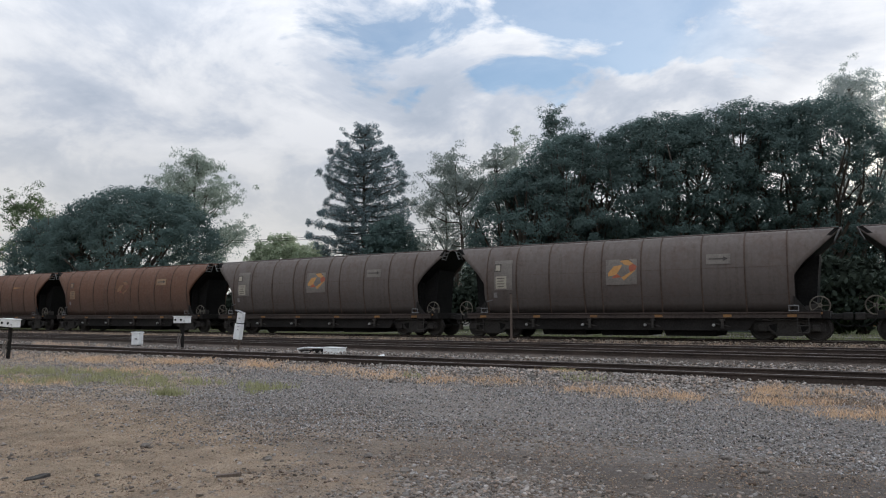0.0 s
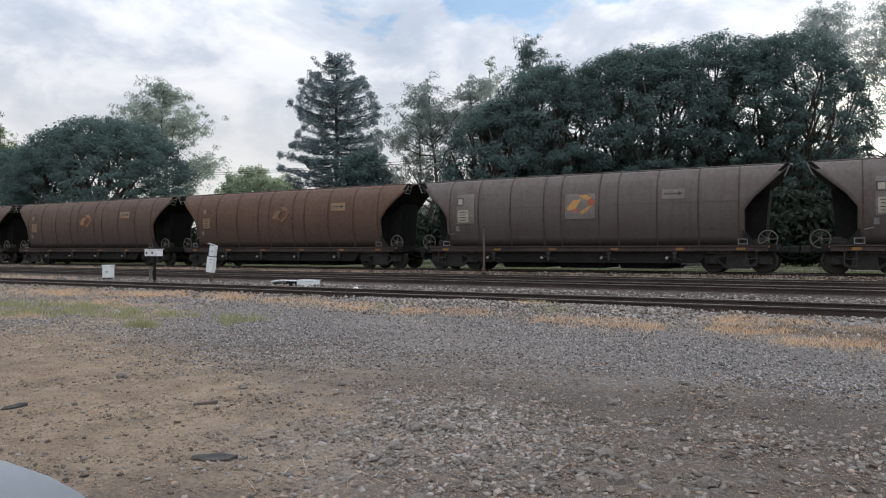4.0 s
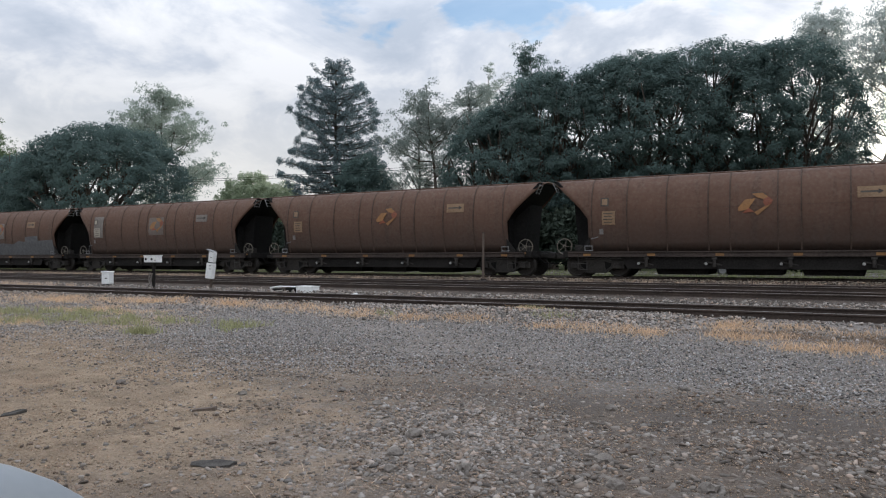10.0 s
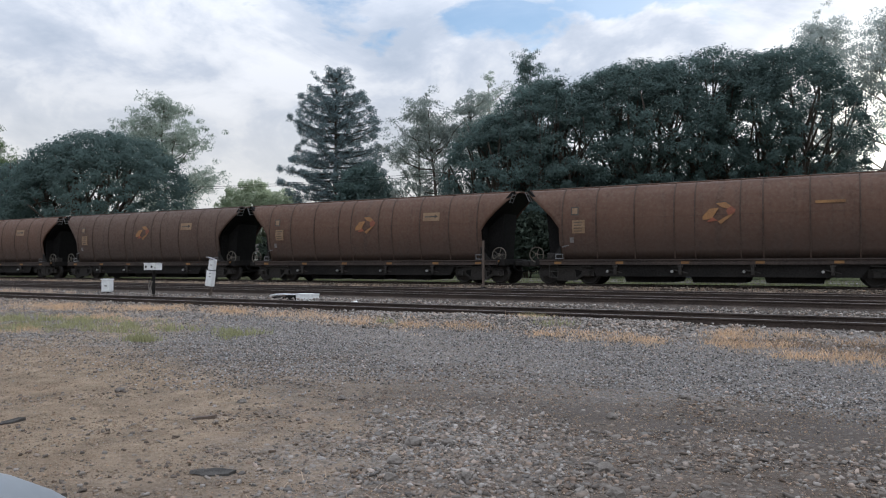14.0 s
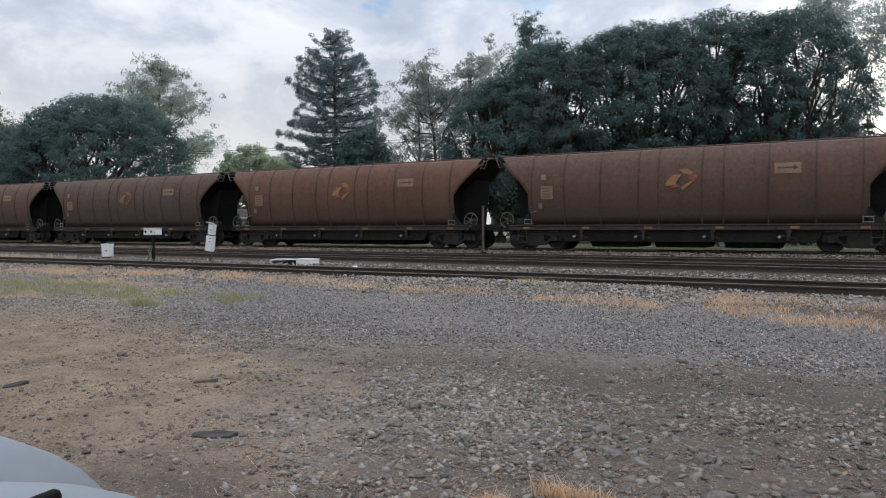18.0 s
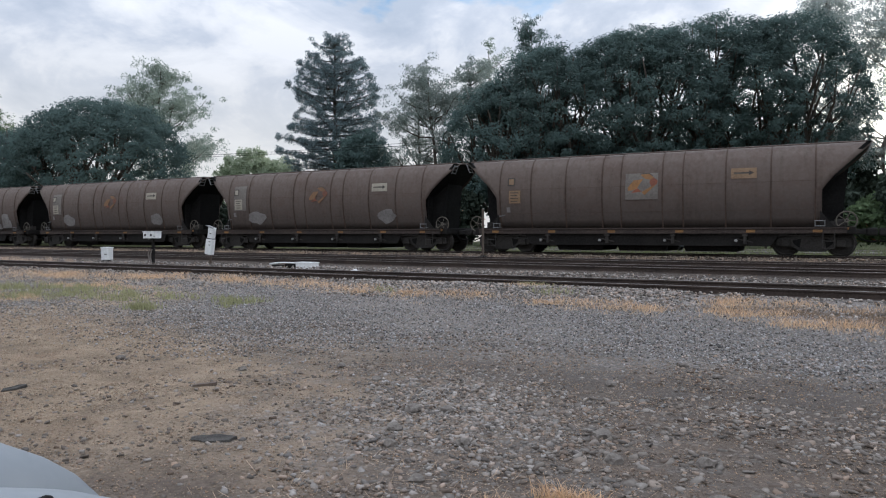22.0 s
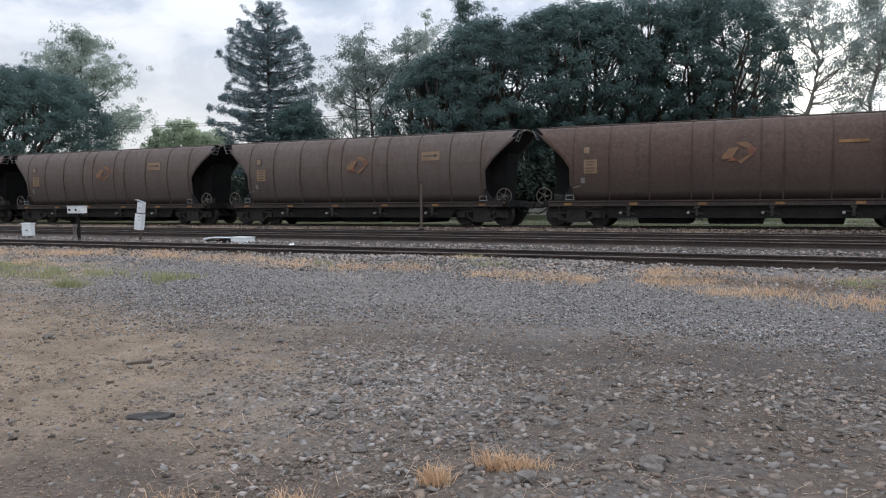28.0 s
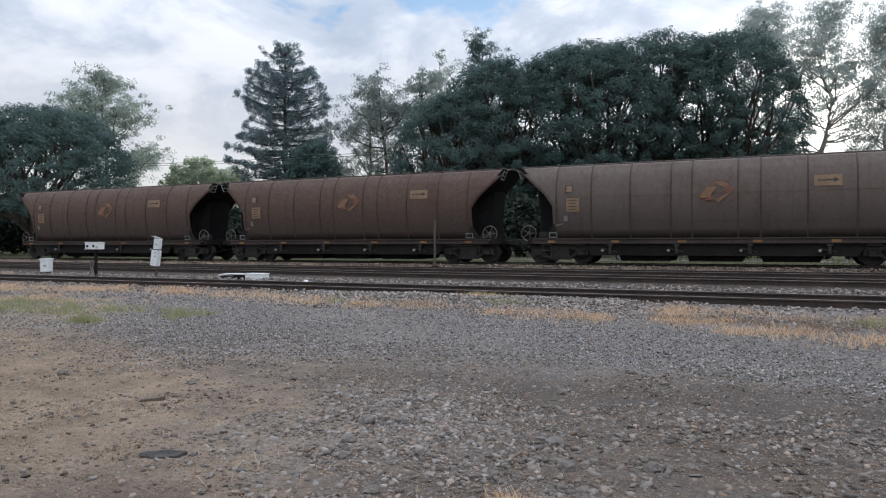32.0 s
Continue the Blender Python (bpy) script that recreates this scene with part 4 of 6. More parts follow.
def dress(w, tone, logo, board, extra):
    """What sets one wagon apart: its paint, emblem, boards and patches."""
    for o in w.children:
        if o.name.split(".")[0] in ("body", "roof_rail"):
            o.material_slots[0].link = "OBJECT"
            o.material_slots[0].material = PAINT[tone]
    words = {"clear": "clear orange emblem", "faded": "faded orange emblem", "patch": "emblem on a pale panel", "vivid": "bright orange-red emblem"}[logo]
    more = {"": "", "primer": " and blue-grey patches", "band": " and long blue-grey band", "spray": " and sprayed lettering", "blotch": " and pale blotches", "bars": " and pale sprayed bars", "dip": " and slate coat"}[extra]
    tagged(w, TONES[tone] + " hopper wagon with " + words + more)
    if logo == "patch":
        plate("emblem_panel", 0.02, 2.66, 1.25, 1.02, "pale" if tone in ("grey", "tan") else "faint", w, "slightly bleached square panel")
    for bm, mat in logo_bits():
        laid("emblem", bm, 0.02, 2.66, FADED[mat] if (logo == "faded" or (tone == "tan" and logo == "clear")) and mat in FADED else M["bright_" + mat] if tone == "grey" and mat in FADED else M[mat], w, "broad emblem stroke", 0.012)
    # arrow plate towards the leading end
    if board != "dark":
        plate("arrow_plate", 3.70, 3.02, 0.86, 0.38, "cream" if board == "cream" else "bone" if tone == "tan" else "pale", w, "small plate with an arrow")
        a = prism(bmesh.new(), [(-0.34, -0.03), (0.18, -0.03), (0.18, -0.09), (0.34, 0.0), (0.18, 0.09), (0.18, 0.03), (-0.34, 0.03)], 0, 0.006)
        laid("arrow", a, 3.70, 3.03, M["dark_mark"], w, "", 0.010)
    else:
        plate("arrow_plate", 3.70, 3.02, 0.92, 0.10, "mark", w, "faded narrow plate")
    # data boards towards the trailing end
    plate("data_board", -5.32, 2.38, 0.52, 0.54, "bone" if tone == "grey" or board == "pale" else "cream", w, "small data board with faded lines")
    for k in range(4):
        plate("data_line", -5.34, 2.56 - 0.12 * k, 0.36 - 0.05 * (k % 2), 0.03, "dark_mark", w, lift=0.006)
    if board == "pale":
        plate("data_panel", -5.22, 2.70, 0.86, 1.30, "pale", w, "tall bleached panel behind the boards", -0.006)
    plate("data_frame", -5.48, 3.02, 0.32, 0.34, "dark_mark", w, lift=0.005)
    plate("data_card", -5.48, 3.02, 0.22, 0.24, "bone" if tone == "grey" or board == "pale" else "cream", w, lift=0.010)
    plate("card_holder", -5.62, 1.84, 0.16, 0.22, "chalk", w, "small pale card holder")
    lever = rod(bmesh.new(), (-6.0, -1.52, 1.55), (-5.72, -1.52, 1.62), 0.02, n=6)
    rod(lever, (-5.86, -1.52, 1.58), (-5.86, -1.44, 1.58), 0.016, n=6)
    part("release_lever", lever, M["galv"], w)
    if extra == "primer":
        patch(w, [(-3.99, 1.06), (-3.99, 2.28), (-2.90, 2.31), (-2.86, 1.96), (-2.56, 1.95), (-2.52, 1.62), (-2.36, 1.60), (-2.30, 2.10), (-1.22, 2.22), (-1.12, 2.29), (-0.92, 2.29), (-0.86, 2.20), (-0.42, 2.12), (-0.39, 1.06)])
        patch(w, [(0.73, 1.06), (0.79, 2.04), (1.50, 2.12), (1.86, 2.15), (1.92, 1.06)])
    if extra == "band":
        patch(w, [(-4.50, 1.06), (-4.48, 1.66), (-3.72, 1.68), (-3.66, 2.16), (-2.20, 2.18), (-2.16, 2.02), (-1.94, 2.00), (-1.92, 1.30), (-2.6, 1.24), (-2.62, 1.06)])
        patch(w, [(-1.55, 1.16), (-1.55, 1.72), (0.4, 1.74), (2.1, 1.70), (3.84, 1.73), (3.86, 1.20)])
    if extra == "spray":
        rr = random.Random(5)
        for k in range(7):
            bm = bmesh.new()
            for q in range(2):
                ring(bm, pose(rr.uniform(-0.1, 0.1), 0, rr.uniform(-0.1, 0.12), 90), rr.uniform(0.13, 0.2), 0.022, 12, 4)
            rod(bm, (-0.18, 0, -0.25), (0.16, 0, rr.uniform(0.1, 0.3)), 0.022, n=5)
            for v in bm.verts:
                v.co.y *= 0.2
            part("spray_letter", bm, M["scrawl"], w, "sprayed pale scrawl").matrix_basis = pose(1.9 + 0.42 * k, side(1.62) - 0.018, 1.62 + rr.uniform(-0.04, 0.06), 4)
    if extra == "blotch":
        rr = random.Random(w.name)
        for x, sx in ((-4.1, 0.62), (4.1, 0.5)):
            pts = [(sx * (1 + rr.uniform(-0.2, 0.2)) * math.cos(a), 0.34 * (1 + rr.uniform(-0.25, 0.2)) * math.sin(a)) for a in np.linspace(0, 6.0, 13)]
            laid("paint_blotch", prism(bmesh.new(), pts, 0, 0.006), x, 1.66, M["chalk"], w, "pale paint blotch")
    if extra == "dip":
        patch(w, [(-5.9, 1.05), (-5.9, 1.42), (-4.6, 1.52), (-3.4, 1.44), (-2.0, 1.66), (-0.9, 1.56), (0.6, 1.84), (1.9, 1.76), (2.6, 1.98), (3.3, 1.90), (3.32, 2.24), (4.7, 2.28), (4.74, 1.96), (6.3, 2.02), (6.35, 1.05)], "coat", "slate paint brushed along the lower side")
        plate("emblem_panel", 0.02, 2.66, 1.27, 1.04, "pale", w, "pale square panel", 0.003)
    if extra == "bars":
        for pts in ([(-4.5, 1.2), (-4.45, 1.8), (-4.2, 2.06), (-3.7, 2.0), (-3.3, 1.7), (-3.45, 1.25)], [(-2.6, 1.14), (-2.55, 1.34), (-1.9, 1.46), (-1.5, 1.3), (-0.2, 1.36), (1.5, 1.32), (1.5, 1.14)],
                    [(1.55, 1.16), (1.6, 1.86), (2.2, 1.92), (2.35, 1.74), (2.9, 1.72), (2.92, 1.2)], [(3.05, 1.16), (3.05, 1.5), (4.5, 1.52), (4.55, 1.16)], [(3.05, 1.60), (3.1, 1.92), (4.5, 1.95), (4.5, 1.62)],
                    [(4.7, 1.2), (4.75, 2.0), (4.95, 2.2), (5.5, 2.15), (5.6, 1.75), (5.75, 1.7), (5.75, 1.25)]):
            patch(w, pts, "chalk", "pale roughly sprayed bar")
        plate("tall_panel", -5.18, 2.42, 1.0, 2.0, "faint", w, "bleached tall panel", -0.008)


FADED = dict(orange=simple("worn_orange_paint", (0.100, 0.044, 0.029), (0.20, 0.068, 0.036), 5, 0.7), yellow=simple("worn_yellow_paint", (0.115, 0.066, 0.036), (0.21, 0.115, 0.052), 5, 0.7))

# the wagons from the first in view to the last: paint, emblem, boards, marks
TRAIN = [("grey", "faded", "pale", ""), ("grey", "patch", "pale", ""), ("grey", "patch", "pale", ""), ("orange", "faded", "cream", ""), ("orange", "faded", "dark", ""),
         ("grey", "patch", "pale", ""), ("grey", "patch", "pale", ""), ("rust", "faded", "cream", ""), ("brown", "clear", "cream", ""), ("brown", "faded", "cream", ""),
         ("rust", "faded", "cream", "spray"), ("rust", "faded", "dark", "band"), ("rust", "faded", "dark", "primer"), ("rust", "clear", "cream", ""), ("rust", "clear", "cream", ""),
         ("rust", "patch", "pale", ""), ("rust", "patch", "cream", "dip"), ("rust", "patch", "dark", ""), ("rust", "clear", "dark", ""), ("rust", "clear", "cream", ""),
         ("brown", "clear", "cream", ""), ("rust", "clear", "cream", ""), ("rust", "clear", "cream", ""), ("rust", "clear", "cream", ""), ("orange", "clear", "cream", ""),
         ("brown", "faded", "cream", ""), ("rust", "clear", "cream", ""), ("tan", "clear", "cream", ""), ("tan", "patch", "cream", ""), ("tan", "clear", "pale", "blotch"),
         ("tan", "clear", "pale", "blotch"), ("tan", "clear", "pale", "bars"), ("tan", "faded", "pale", "blotch"), ("tan", "clear", "pale", ""), ("tan", "clear", "cream", ""),
         ("brown", "faded", "dark", ""), ("tan", "clear", "cream", ""), ("tan", "faded", "cream", ""), ("brown", "faded", "cream", ""), ("tan", "vivid", "cream", ""),
         ("tan", "clear", "cream", ""), ("brown", "faded", "cream", ""), ("brown", "faded", "cream", "")]


def train():
    first = make_wagon()
    copies = [copy_thing(first, Matrix()) for _ in TRAIN[1:]]
    cars = [first] + copies
    for w, kind in zip(cars, TRAIN):
        dress(w, *kind)
    return cars


WAGONS = train()


# ---------------------------------------------------------------- trees
def limb(bm, pts, radii, n=7):
    """A tapering bent limb through pts."""
    rings = []
    for i, (p, r) in enumerate(zip(pts, radii)):
        a, b = pts[max(0, i - 1)], pts[min(len(pts) - 1, i + 1)]
        q = (Vector(b) - Vector(a)).to_track_quat("Z", "Y")
        rings.append([bm.verts.new(Vector(p) + q @ Vector((r * math.cos(2 * math.pi * k / n), r * math.sin(2 * math.pi * k / n), 0))) for k in range(n)])
    for a, b in zip(rings, rings[1:]):
        for k in range(n):
            bm.faces.new((a[k], a[(k + 1) % n], b[(k + 1) % n], b[k]))
    bm.faces.new(rings[-1])


def bent(r, a, b, sag=0.0, wobble=0.08, steps=5):
    """Points from a to b with some wander."""
    a, b = np.array(a, float), np.array(b, float)
    d = np.linalg.norm(b - a)
    out = []
    for i in range(steps + 1):
        t = i / steps
        p = a + (b - a) * t + np.array([0, 0, -sag * d * math.sin(math.pi * t)])
        if 0 < i < steps:
            p = p + r.normal(size=3) * wobble * d * 0.3
        out.append(p)
    return out


def leaves(r, centres, radii, per, size, droop=0.0, narrow=0.5, heart=None, flat=0.8):
    """Small leaf blades scattered through clumps, facing outwards from the crown's heart where one is given; returns vertices and faces."""
    n = len(centres) * per
    c = np.repeat(centres, per, 0)
    rad = np.repeat(radii, per)
    d = r.normal(size=(n, 3))
    d /= np.linalg.norm(d, axis=1)[:, None]
    p = c + d * (rad * r.uniform(0.0, 1.0, n) ** 0.5)[:, None] * np.array([1, 1, flat])
    u = r.normal(size=(n, 3))
    u[:, 2] -= droop
    u /= np.linalg.norm(u, axis=1)[:, None]
    w = np.cross(u, r.normal(size=(n, 3)))
    if heart is not None:
        o = p - np.asarray(heart, float)
        o = o / np.linalg.norm(o, axis=1)[:, None] + 0.5 * d + np.array([0, 0, 0.25]) + 0.45 * r.normal(size=(n, 3))
        u = np.cross(o, u)
        u /= np.linalg.norm(u, axis=1)[:, None] + 1e-6
        w = np.cross(o, u)
    w /= np.linalg.norm(w, axis=1)[:, None] + 1e-6
    s = (size * r.uniform(0.6, 1.35, n))[:, None]
    v = np.stack([p - u * s, p + w * s * narrow, p + u * s, p - w * s * narrow], 1).reshape(-1, 3)
    return v, np.arange(4 * n).reshape(-1, 4)


def plant(name, base, label, trunk, crown, bark, leaf, group=""):
    t = holder(name, Matrix.Translation(base), label, "tree" if "tree" in name else "bush", group)
    part("trunk", trunk, M[bark], t, smooth=True)
    soup("crown", *crown, M[leaf], t)
    return t


def fig(base, height, width, deep, seed, crown_base=0.46, label="broad dark evergreen tree with a dense domed crown", hanging=130):
    """A spreading tree: many limbs fan up from a short trunk into a dense billowing dome, open underneath."""
    r = np.random.default_rng(seed)
    bm = bmesh.new()
    fork = np.array([0, 0, height * 0.14])
    limb(bm, bent(r, (0, 0, -0.3), fork, 0, 0.03, 3), [0.55, 0.46, 0.42, 0.40], 9)

    def dome(k):
        """Height of the crown's top at a share of its reach."""
        return height * (crown_base + (1 - crown_base) * math.sqrt(max(0.0, 1 - (0.96 * k) ** 2.8)))

    for i in range(22):
        a = 2 * math.pi * (i + r.uniform(-0.3, 0.3)) / 22
        k = r.uniform(0.25, 0.90)
        tip = np.array([math.cos(a) * width / 2 * k, math.sin(a) * deep / 2 * k, dome(k) - r.uniform(1.0, 2.2)])
        pts = bent(r, fork, tip, 0.05, 0.12, 5)
        limb(bm, pts, np.linspace(0.22, 0.05, 6))
        for _ in range(4):
            q = pts[r.integers(2, 5)]
            e = q + r.normal(size=3) * np.array([1.2, 1.2, 0.6]) + np.array([0, 0, 1.9])
            limb(bm, bent(r, q, e, 0, 0.1, 3), np.linspace(0.08, 0.02, 4), 5)
    # the dome: billows of overlapping clumps, thick on top, with loose sprays hanging below
    lobes = [(r.uniform(0, 2 * math.pi), math.sqrt(r.uniform(0, 1)), r.uniform(1.3, 2.2)) for _ in range(int(width * deep / 6))]
    lobes = [(math.cos(a) * width / 2 * k, math.sin(a) * deep / 2 * k, q) for a, k, q in lobes]
    centres, radii = [], []
    for i in range(int(3.0 * width * deep) + 120):
        a, k = r.uniform(0, 2 * math.pi), math.sqrt(r.uniform(0, 1))
        x, y = math.cos(a) * width / 2 * k, math.sin(a) * deep / 2 * k
        swell = max((max(0.0, 1 - ((x - u) ** 2 + (y - v) ** 2) / (q * q)) for u, v, q in lobes), default=0.0)
        z = dome(k) - 1.15 + 0.62 * swell
        z -= (r.uniform(0, 1) ** 1.8) * min(2.6, 0.8 * (height - height * crown_base))
        spread_out = 1 + 0.045 * swell
        centres.append((x * spread_out, y * spread_out, z))
        radii.append(r.uniform(0.50, 0.85))
    for i in range(hanging):
        a, k = r.uniform(0, 2 * math.pi), r.uniform(0.35, 1.0)
        centres.append((math.cos(a) * width / 2 * k, math.sin(a) * deep / 2 * k, height * r.uniform(0.26, crown_base + 0.14)))
        radii.append(r.uniform(0.35, 0.75))
    return plant("shade_tree", base, label, bm, leaves(r, np.array(centres), np.array(radii), 78, 0.108, heart=(0, 0, height * 0.45), flat=0.7), "bark", "fig", "grove behind the line")


def gum(base, height, width, seed, crown_base=0.35, leaf="gum", bark="pale_bark", dense=1.0, lean=(0, 0), label="tall airy gum tree with grey-green drooping leaves"):
    """An open tree: a leader and steep limbs that end in loose drooping clumps."""
    r = np.random.default_rng(seed)
    bm = bmesh.new()
    top = np.array([lean[0], lean[1], height * 0.93])
    spine = bent(r, (0, 0, -0.3), top, 0, 0.05, 8)
    limb(bm, spine, np.linspace(0.013 * height + 0.08, 0.03, 9), 8)
    centres, radii = [], []
    for i in range(int(22 * dense)):
        t = r.uniform(crown_base * 0.75, 0.97)
        k = t * 8
        a0 = spine[int(k)] + (spine[min(8, int(k) + 1)] - spine[int(k)]) * (k - int(k))
        ang = 2.4 * i + r.uniform(-0.5, 0.5)
        span = width / 2 * r.uniform(0.45, 1.05) * (1 - max(0.0, (t - 0.55)) * 1.5)
        tip = a0 + np.array([math.cos(ang) * span, math.sin(ang) * span, span * r.uniform(0.35, 1.0)])
        tip[2] = min(tip[2], height * r.uniform(0.9, 1.0))
        pts = bent(r, a0, tip, 0.05, 0.14, 4)
        limb(bm, pts, np.linspace(0.075, 0.018, 5), 5)
        for j in range(int(5 * dense) + 3):
            q = pts[2 + (j % 3)] + r.normal(size=3) * np.array([0.55, 0.55, 0.50]) * (0.35 + width / 16)
            centres.append(q)
            radii.append(r.uniform(0.42, 0.88))
    for _ in range(int(9 * dense)):
        centres.append(top + r.normal(size=3) * np.array([0.7, 0.7, 0.7]))
        radii.append(r.uniform(0.35, 0.7))
    return plant("gum_tree", base, label, bm, leaves(r, np.array(centres), np.array(radii), 52, 0.115, 1.0, 0.34, flat=0.62), bark, leaf)


def tiered_pine(base, height, width, seed):
    """A conifer of whorled level boughs, tufted and upturned at their ends, with gaps between the tiers."""
    r = np.random.default_rng(seed)
    bm = bmesh.new()
    limb(bm, bent(r, (0, 0, -0.3), (0, 0, height * 0.98), 0, 0.004, 9), np.linspace(0.48, 0.05, 10), 9)
    centres, radii = [], []
    tiers = 20
    for i in range(tiers):
        t = i / (tiers - 1)
        z = height * (0.10 + 0.865 * t)
        out = width / 2 * float(np.interp(t, [0, 0.12, 0.26, 0.36, 0.56, 0.73, 0.875, 0.96, 1], [0.82, 0.94, 0.80, 0.96, 0.98, 0.80, 0.58, 0.36, 0.20]))
        boughs = 11 if t < 0.85 else 7
        for j in range(boughs):
            a = 2 * math.pi * (j + 0.5 * (i % 2) + r.uniform(-0.25, 0.25)) / boughs
            span = out * r.uniform(0.62, 1.06)
            d = np.array([math.cos(a), math.sin(a), 0])
            z = height * (0.10 + 0.865 * t) + r.uniform(-0.38, 0.38)
            rise = span * (0.06 if t < 0.6 else 0.22) + r.uniform(-0.25, 0.25)
            tip = np.array([0, 0, z]) + d * span + np.array([0, 0, rise])
            limb(bm, bent(r, (0, 0, z), tip, 0.07, 0.02, 3), np.linspace(0.08, 0.025, 4), 5)
            across = np.array([-d[1], d[0], 0])
            m = max(2, int(span / 0.62))
            for q in range(m):
                f = 0.25 + 0.65 * (q + 0.5) / m
                centres.append(np.array([0, 0, z]) + d * span * f + np.array([0, 0, rise * f * f - 0.22 * math.sin(math.pi * f) + r.uniform(-0.12, 0.16)]) + across * r.uniform(-0.5, 0.5) * f)
                radii.append(r.uniform(0.34, 0.50))
            for q in range(4 if t < 0.9 else 2):        # a knot of tufts at the end of the bough
                centres.append(tip + d * r.uniform(-0.45, 0.1) + across * r.uniform(-0.5, 0.5) + np.array([0, 0, r.uniform(-0.18, 0.34)]))
                radii.append(r.uniform(0.30, 0.46))
    for _ in range(12):
        centres.append(np.array([0, 0, height * 0.972]) + r.normal(size=3) * np.array([0.40, 0.40, 0.28]))
        radii.append(0.38)
    return plant("pine_tree", base, "tall dark blue-green conifer with tiered upturned boughs", bm, leaves(r, np.array(centres), np.array(radii), 62, 0.088, -0.4, 0.42, flat=0.85), "bark", "pine")


def bush(base, height, width, seed, leaf="bush", label="rounded mid-green bush"):
    per, size = (50, 0.145) if leaf == "light_leaf" else (24, 0.205)
    r = np.random.default_rng(seed)
    bm = bmesh.new()
    for _ in range(5):
        limb(bm, bent(r, (r.uniform(-0.2, 0.2), r.uniform(-0.2, 0.2), -0.2), (r.uniform(-0.3, 0.3) * width, r.uniform(-0.3, 0.3) * width, height * 0.6), 0, 0.1, 3), [0.09, 0.07, 0.05, 0.03], 5)
    c = r.normal(size=(int(26 + 6 * width * height), 3))
    c /= np.linalg.norm(c, axis=1)[:, None]
    c = c * r.uniform(0.55, 0.92, len(c))[:, None] * np.array([width / 2, width / 2, height * 0.46]) + np.array([0, 0, height * 0.50])
    return plant("bush", base, label, bm, leaves(r, c, r.uniform(0.4, 0.8, len(c)), per, size), "bark", leaf)


def trees():
    z = 0.2
    gum((-79, 43, z), 14.8, 13, 11, 0.3, "bush", "bark", 1.5, label="loose dark-leaved tree with rounded heads")
    fig((-57.2, 40.0, z), 13.3, 20.0, 12, 21, 0.30)
    fig((-68.5, 41.0, z), 12.2, 12.0, 10, 22, 0.30)
    gum((-60.8, 50.2, z), 19.4, 11.6, 31, 0.20, "gum", "bark", 2.5, label="tall open gum tree over the shade trees")
    bush((-72.0, 74.3, z), 14.2, 11, 41, "light_leaf", "large light green tree top")
    bush((-66.0, 75.0, z), 12.4, 7, 42, "light_leaf", "smaller light green tree top")
    tiered_pine((-44.1, 57.6, z), 21.1, 11.3, 51)
    bush((-38.5, 54.5, z), 11.5, 6.5, 52, "fig", "dark bushy tree beside the conifer")
    gum((-32.6, 57.5, z), 16.8, 11.5, 61, 0.12, "airy", "bark", 1.7, (-0.6, 0))
    gum((-36.0, 60.5, z), 15.0, 10.5, 62, 0.12, "airy", "bark", 1.5)
    gum((-30.4, 60.5, z), 17.8, 9, 68, 0.2, "airy", "bark", 1.5)
    gum((-33.0, 70.5, z), 22.8, 7, 63, 0.45, "gum", "pale_bark", 1.2)
    # these gums take the dark fig leaf, painting in their backlit look
    gum((-29.6, 74.5, z), 25.8, 8, 64, 0.5, "fig", "bark", 1.5, label="tall gum tree with rounded leaf heads")
    gum((-26.6, 73.5, z), 22.4, 5, 65, 0.5, "fig", "bark", 0.9)
    gum((-20.8, 80.0, z), 24.6, 5, 66, 0.5, "fig", "bark", 1.0)
    gum((-18.4, 80.5, z), 25.4, 5, 67, 0.5, "fig", "bark", 1.0)
    fig((-24.2, 54.0, z), 14.2, 10.5, 10, 71, 0.26, hanging=160)
    fig((-20.6, 56.8, z), 17.2, 13, 12, 72, 0.38, hanging=220)
    fig((-14.6, 59.5, z), 18.6, 14, 13, 73, 0.41, hanging=230)
    fig((-9.0, 62.8, z), 19.6, 14, 13, 74, 0.42, hanging=230)
    fig((-3.6, 65.0, z), 19.5, 13, 13, 75, 0.42, hanging=230)
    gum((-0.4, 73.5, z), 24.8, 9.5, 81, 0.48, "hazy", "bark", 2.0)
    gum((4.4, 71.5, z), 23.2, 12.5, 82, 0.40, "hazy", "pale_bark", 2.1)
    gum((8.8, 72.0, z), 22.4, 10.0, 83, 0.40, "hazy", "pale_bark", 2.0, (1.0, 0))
    gum((15.0, 70.0, z), 22.5, 10, 84, 0.15, "gum", "bark", 2.6, label="tall leafy dark-green tree beside the gums")
    bush((3.2, 50.5, z), 3.6, 6.0, 91, "bush", "dark green bush behind the line")
    bush((8.6, 51.5, z), 4.2, 6.5, 92, "bush", "dark green bush behind the line")
    bush((-1.6, 52.5, z), 2.6, 4.0, 93, "bush", "low green bush behind the line")
    # thicket added behind the grove to close off the low sky, leaves darkened
    for k, x in enumerate((-29.0, -23.0, -17.0, -10.5, -4.5, 0.0)):
        bush((x, 74.0 + 1.5 * (k % 2) + 0.25 * (x + 17), z), 12.6, 10.0, 120 + k, "shade", "tall thicket behind the shade trees, leaves darkened for shade")
    for k in range(6):        # the same darkened undergrowth further along the street
        bush((-93 + 5.2 * k, 48.5 + (k % 2), z), 4.4 + 0.5 * (k % 3), 6.2, 240 + k, "shade", "shrub under the shade trees, leaves darkened for shade")
    bush((-34.0, 51.0, z), 2.8, 4.0, 94, "light_leaf", "low light green bush behind the line")
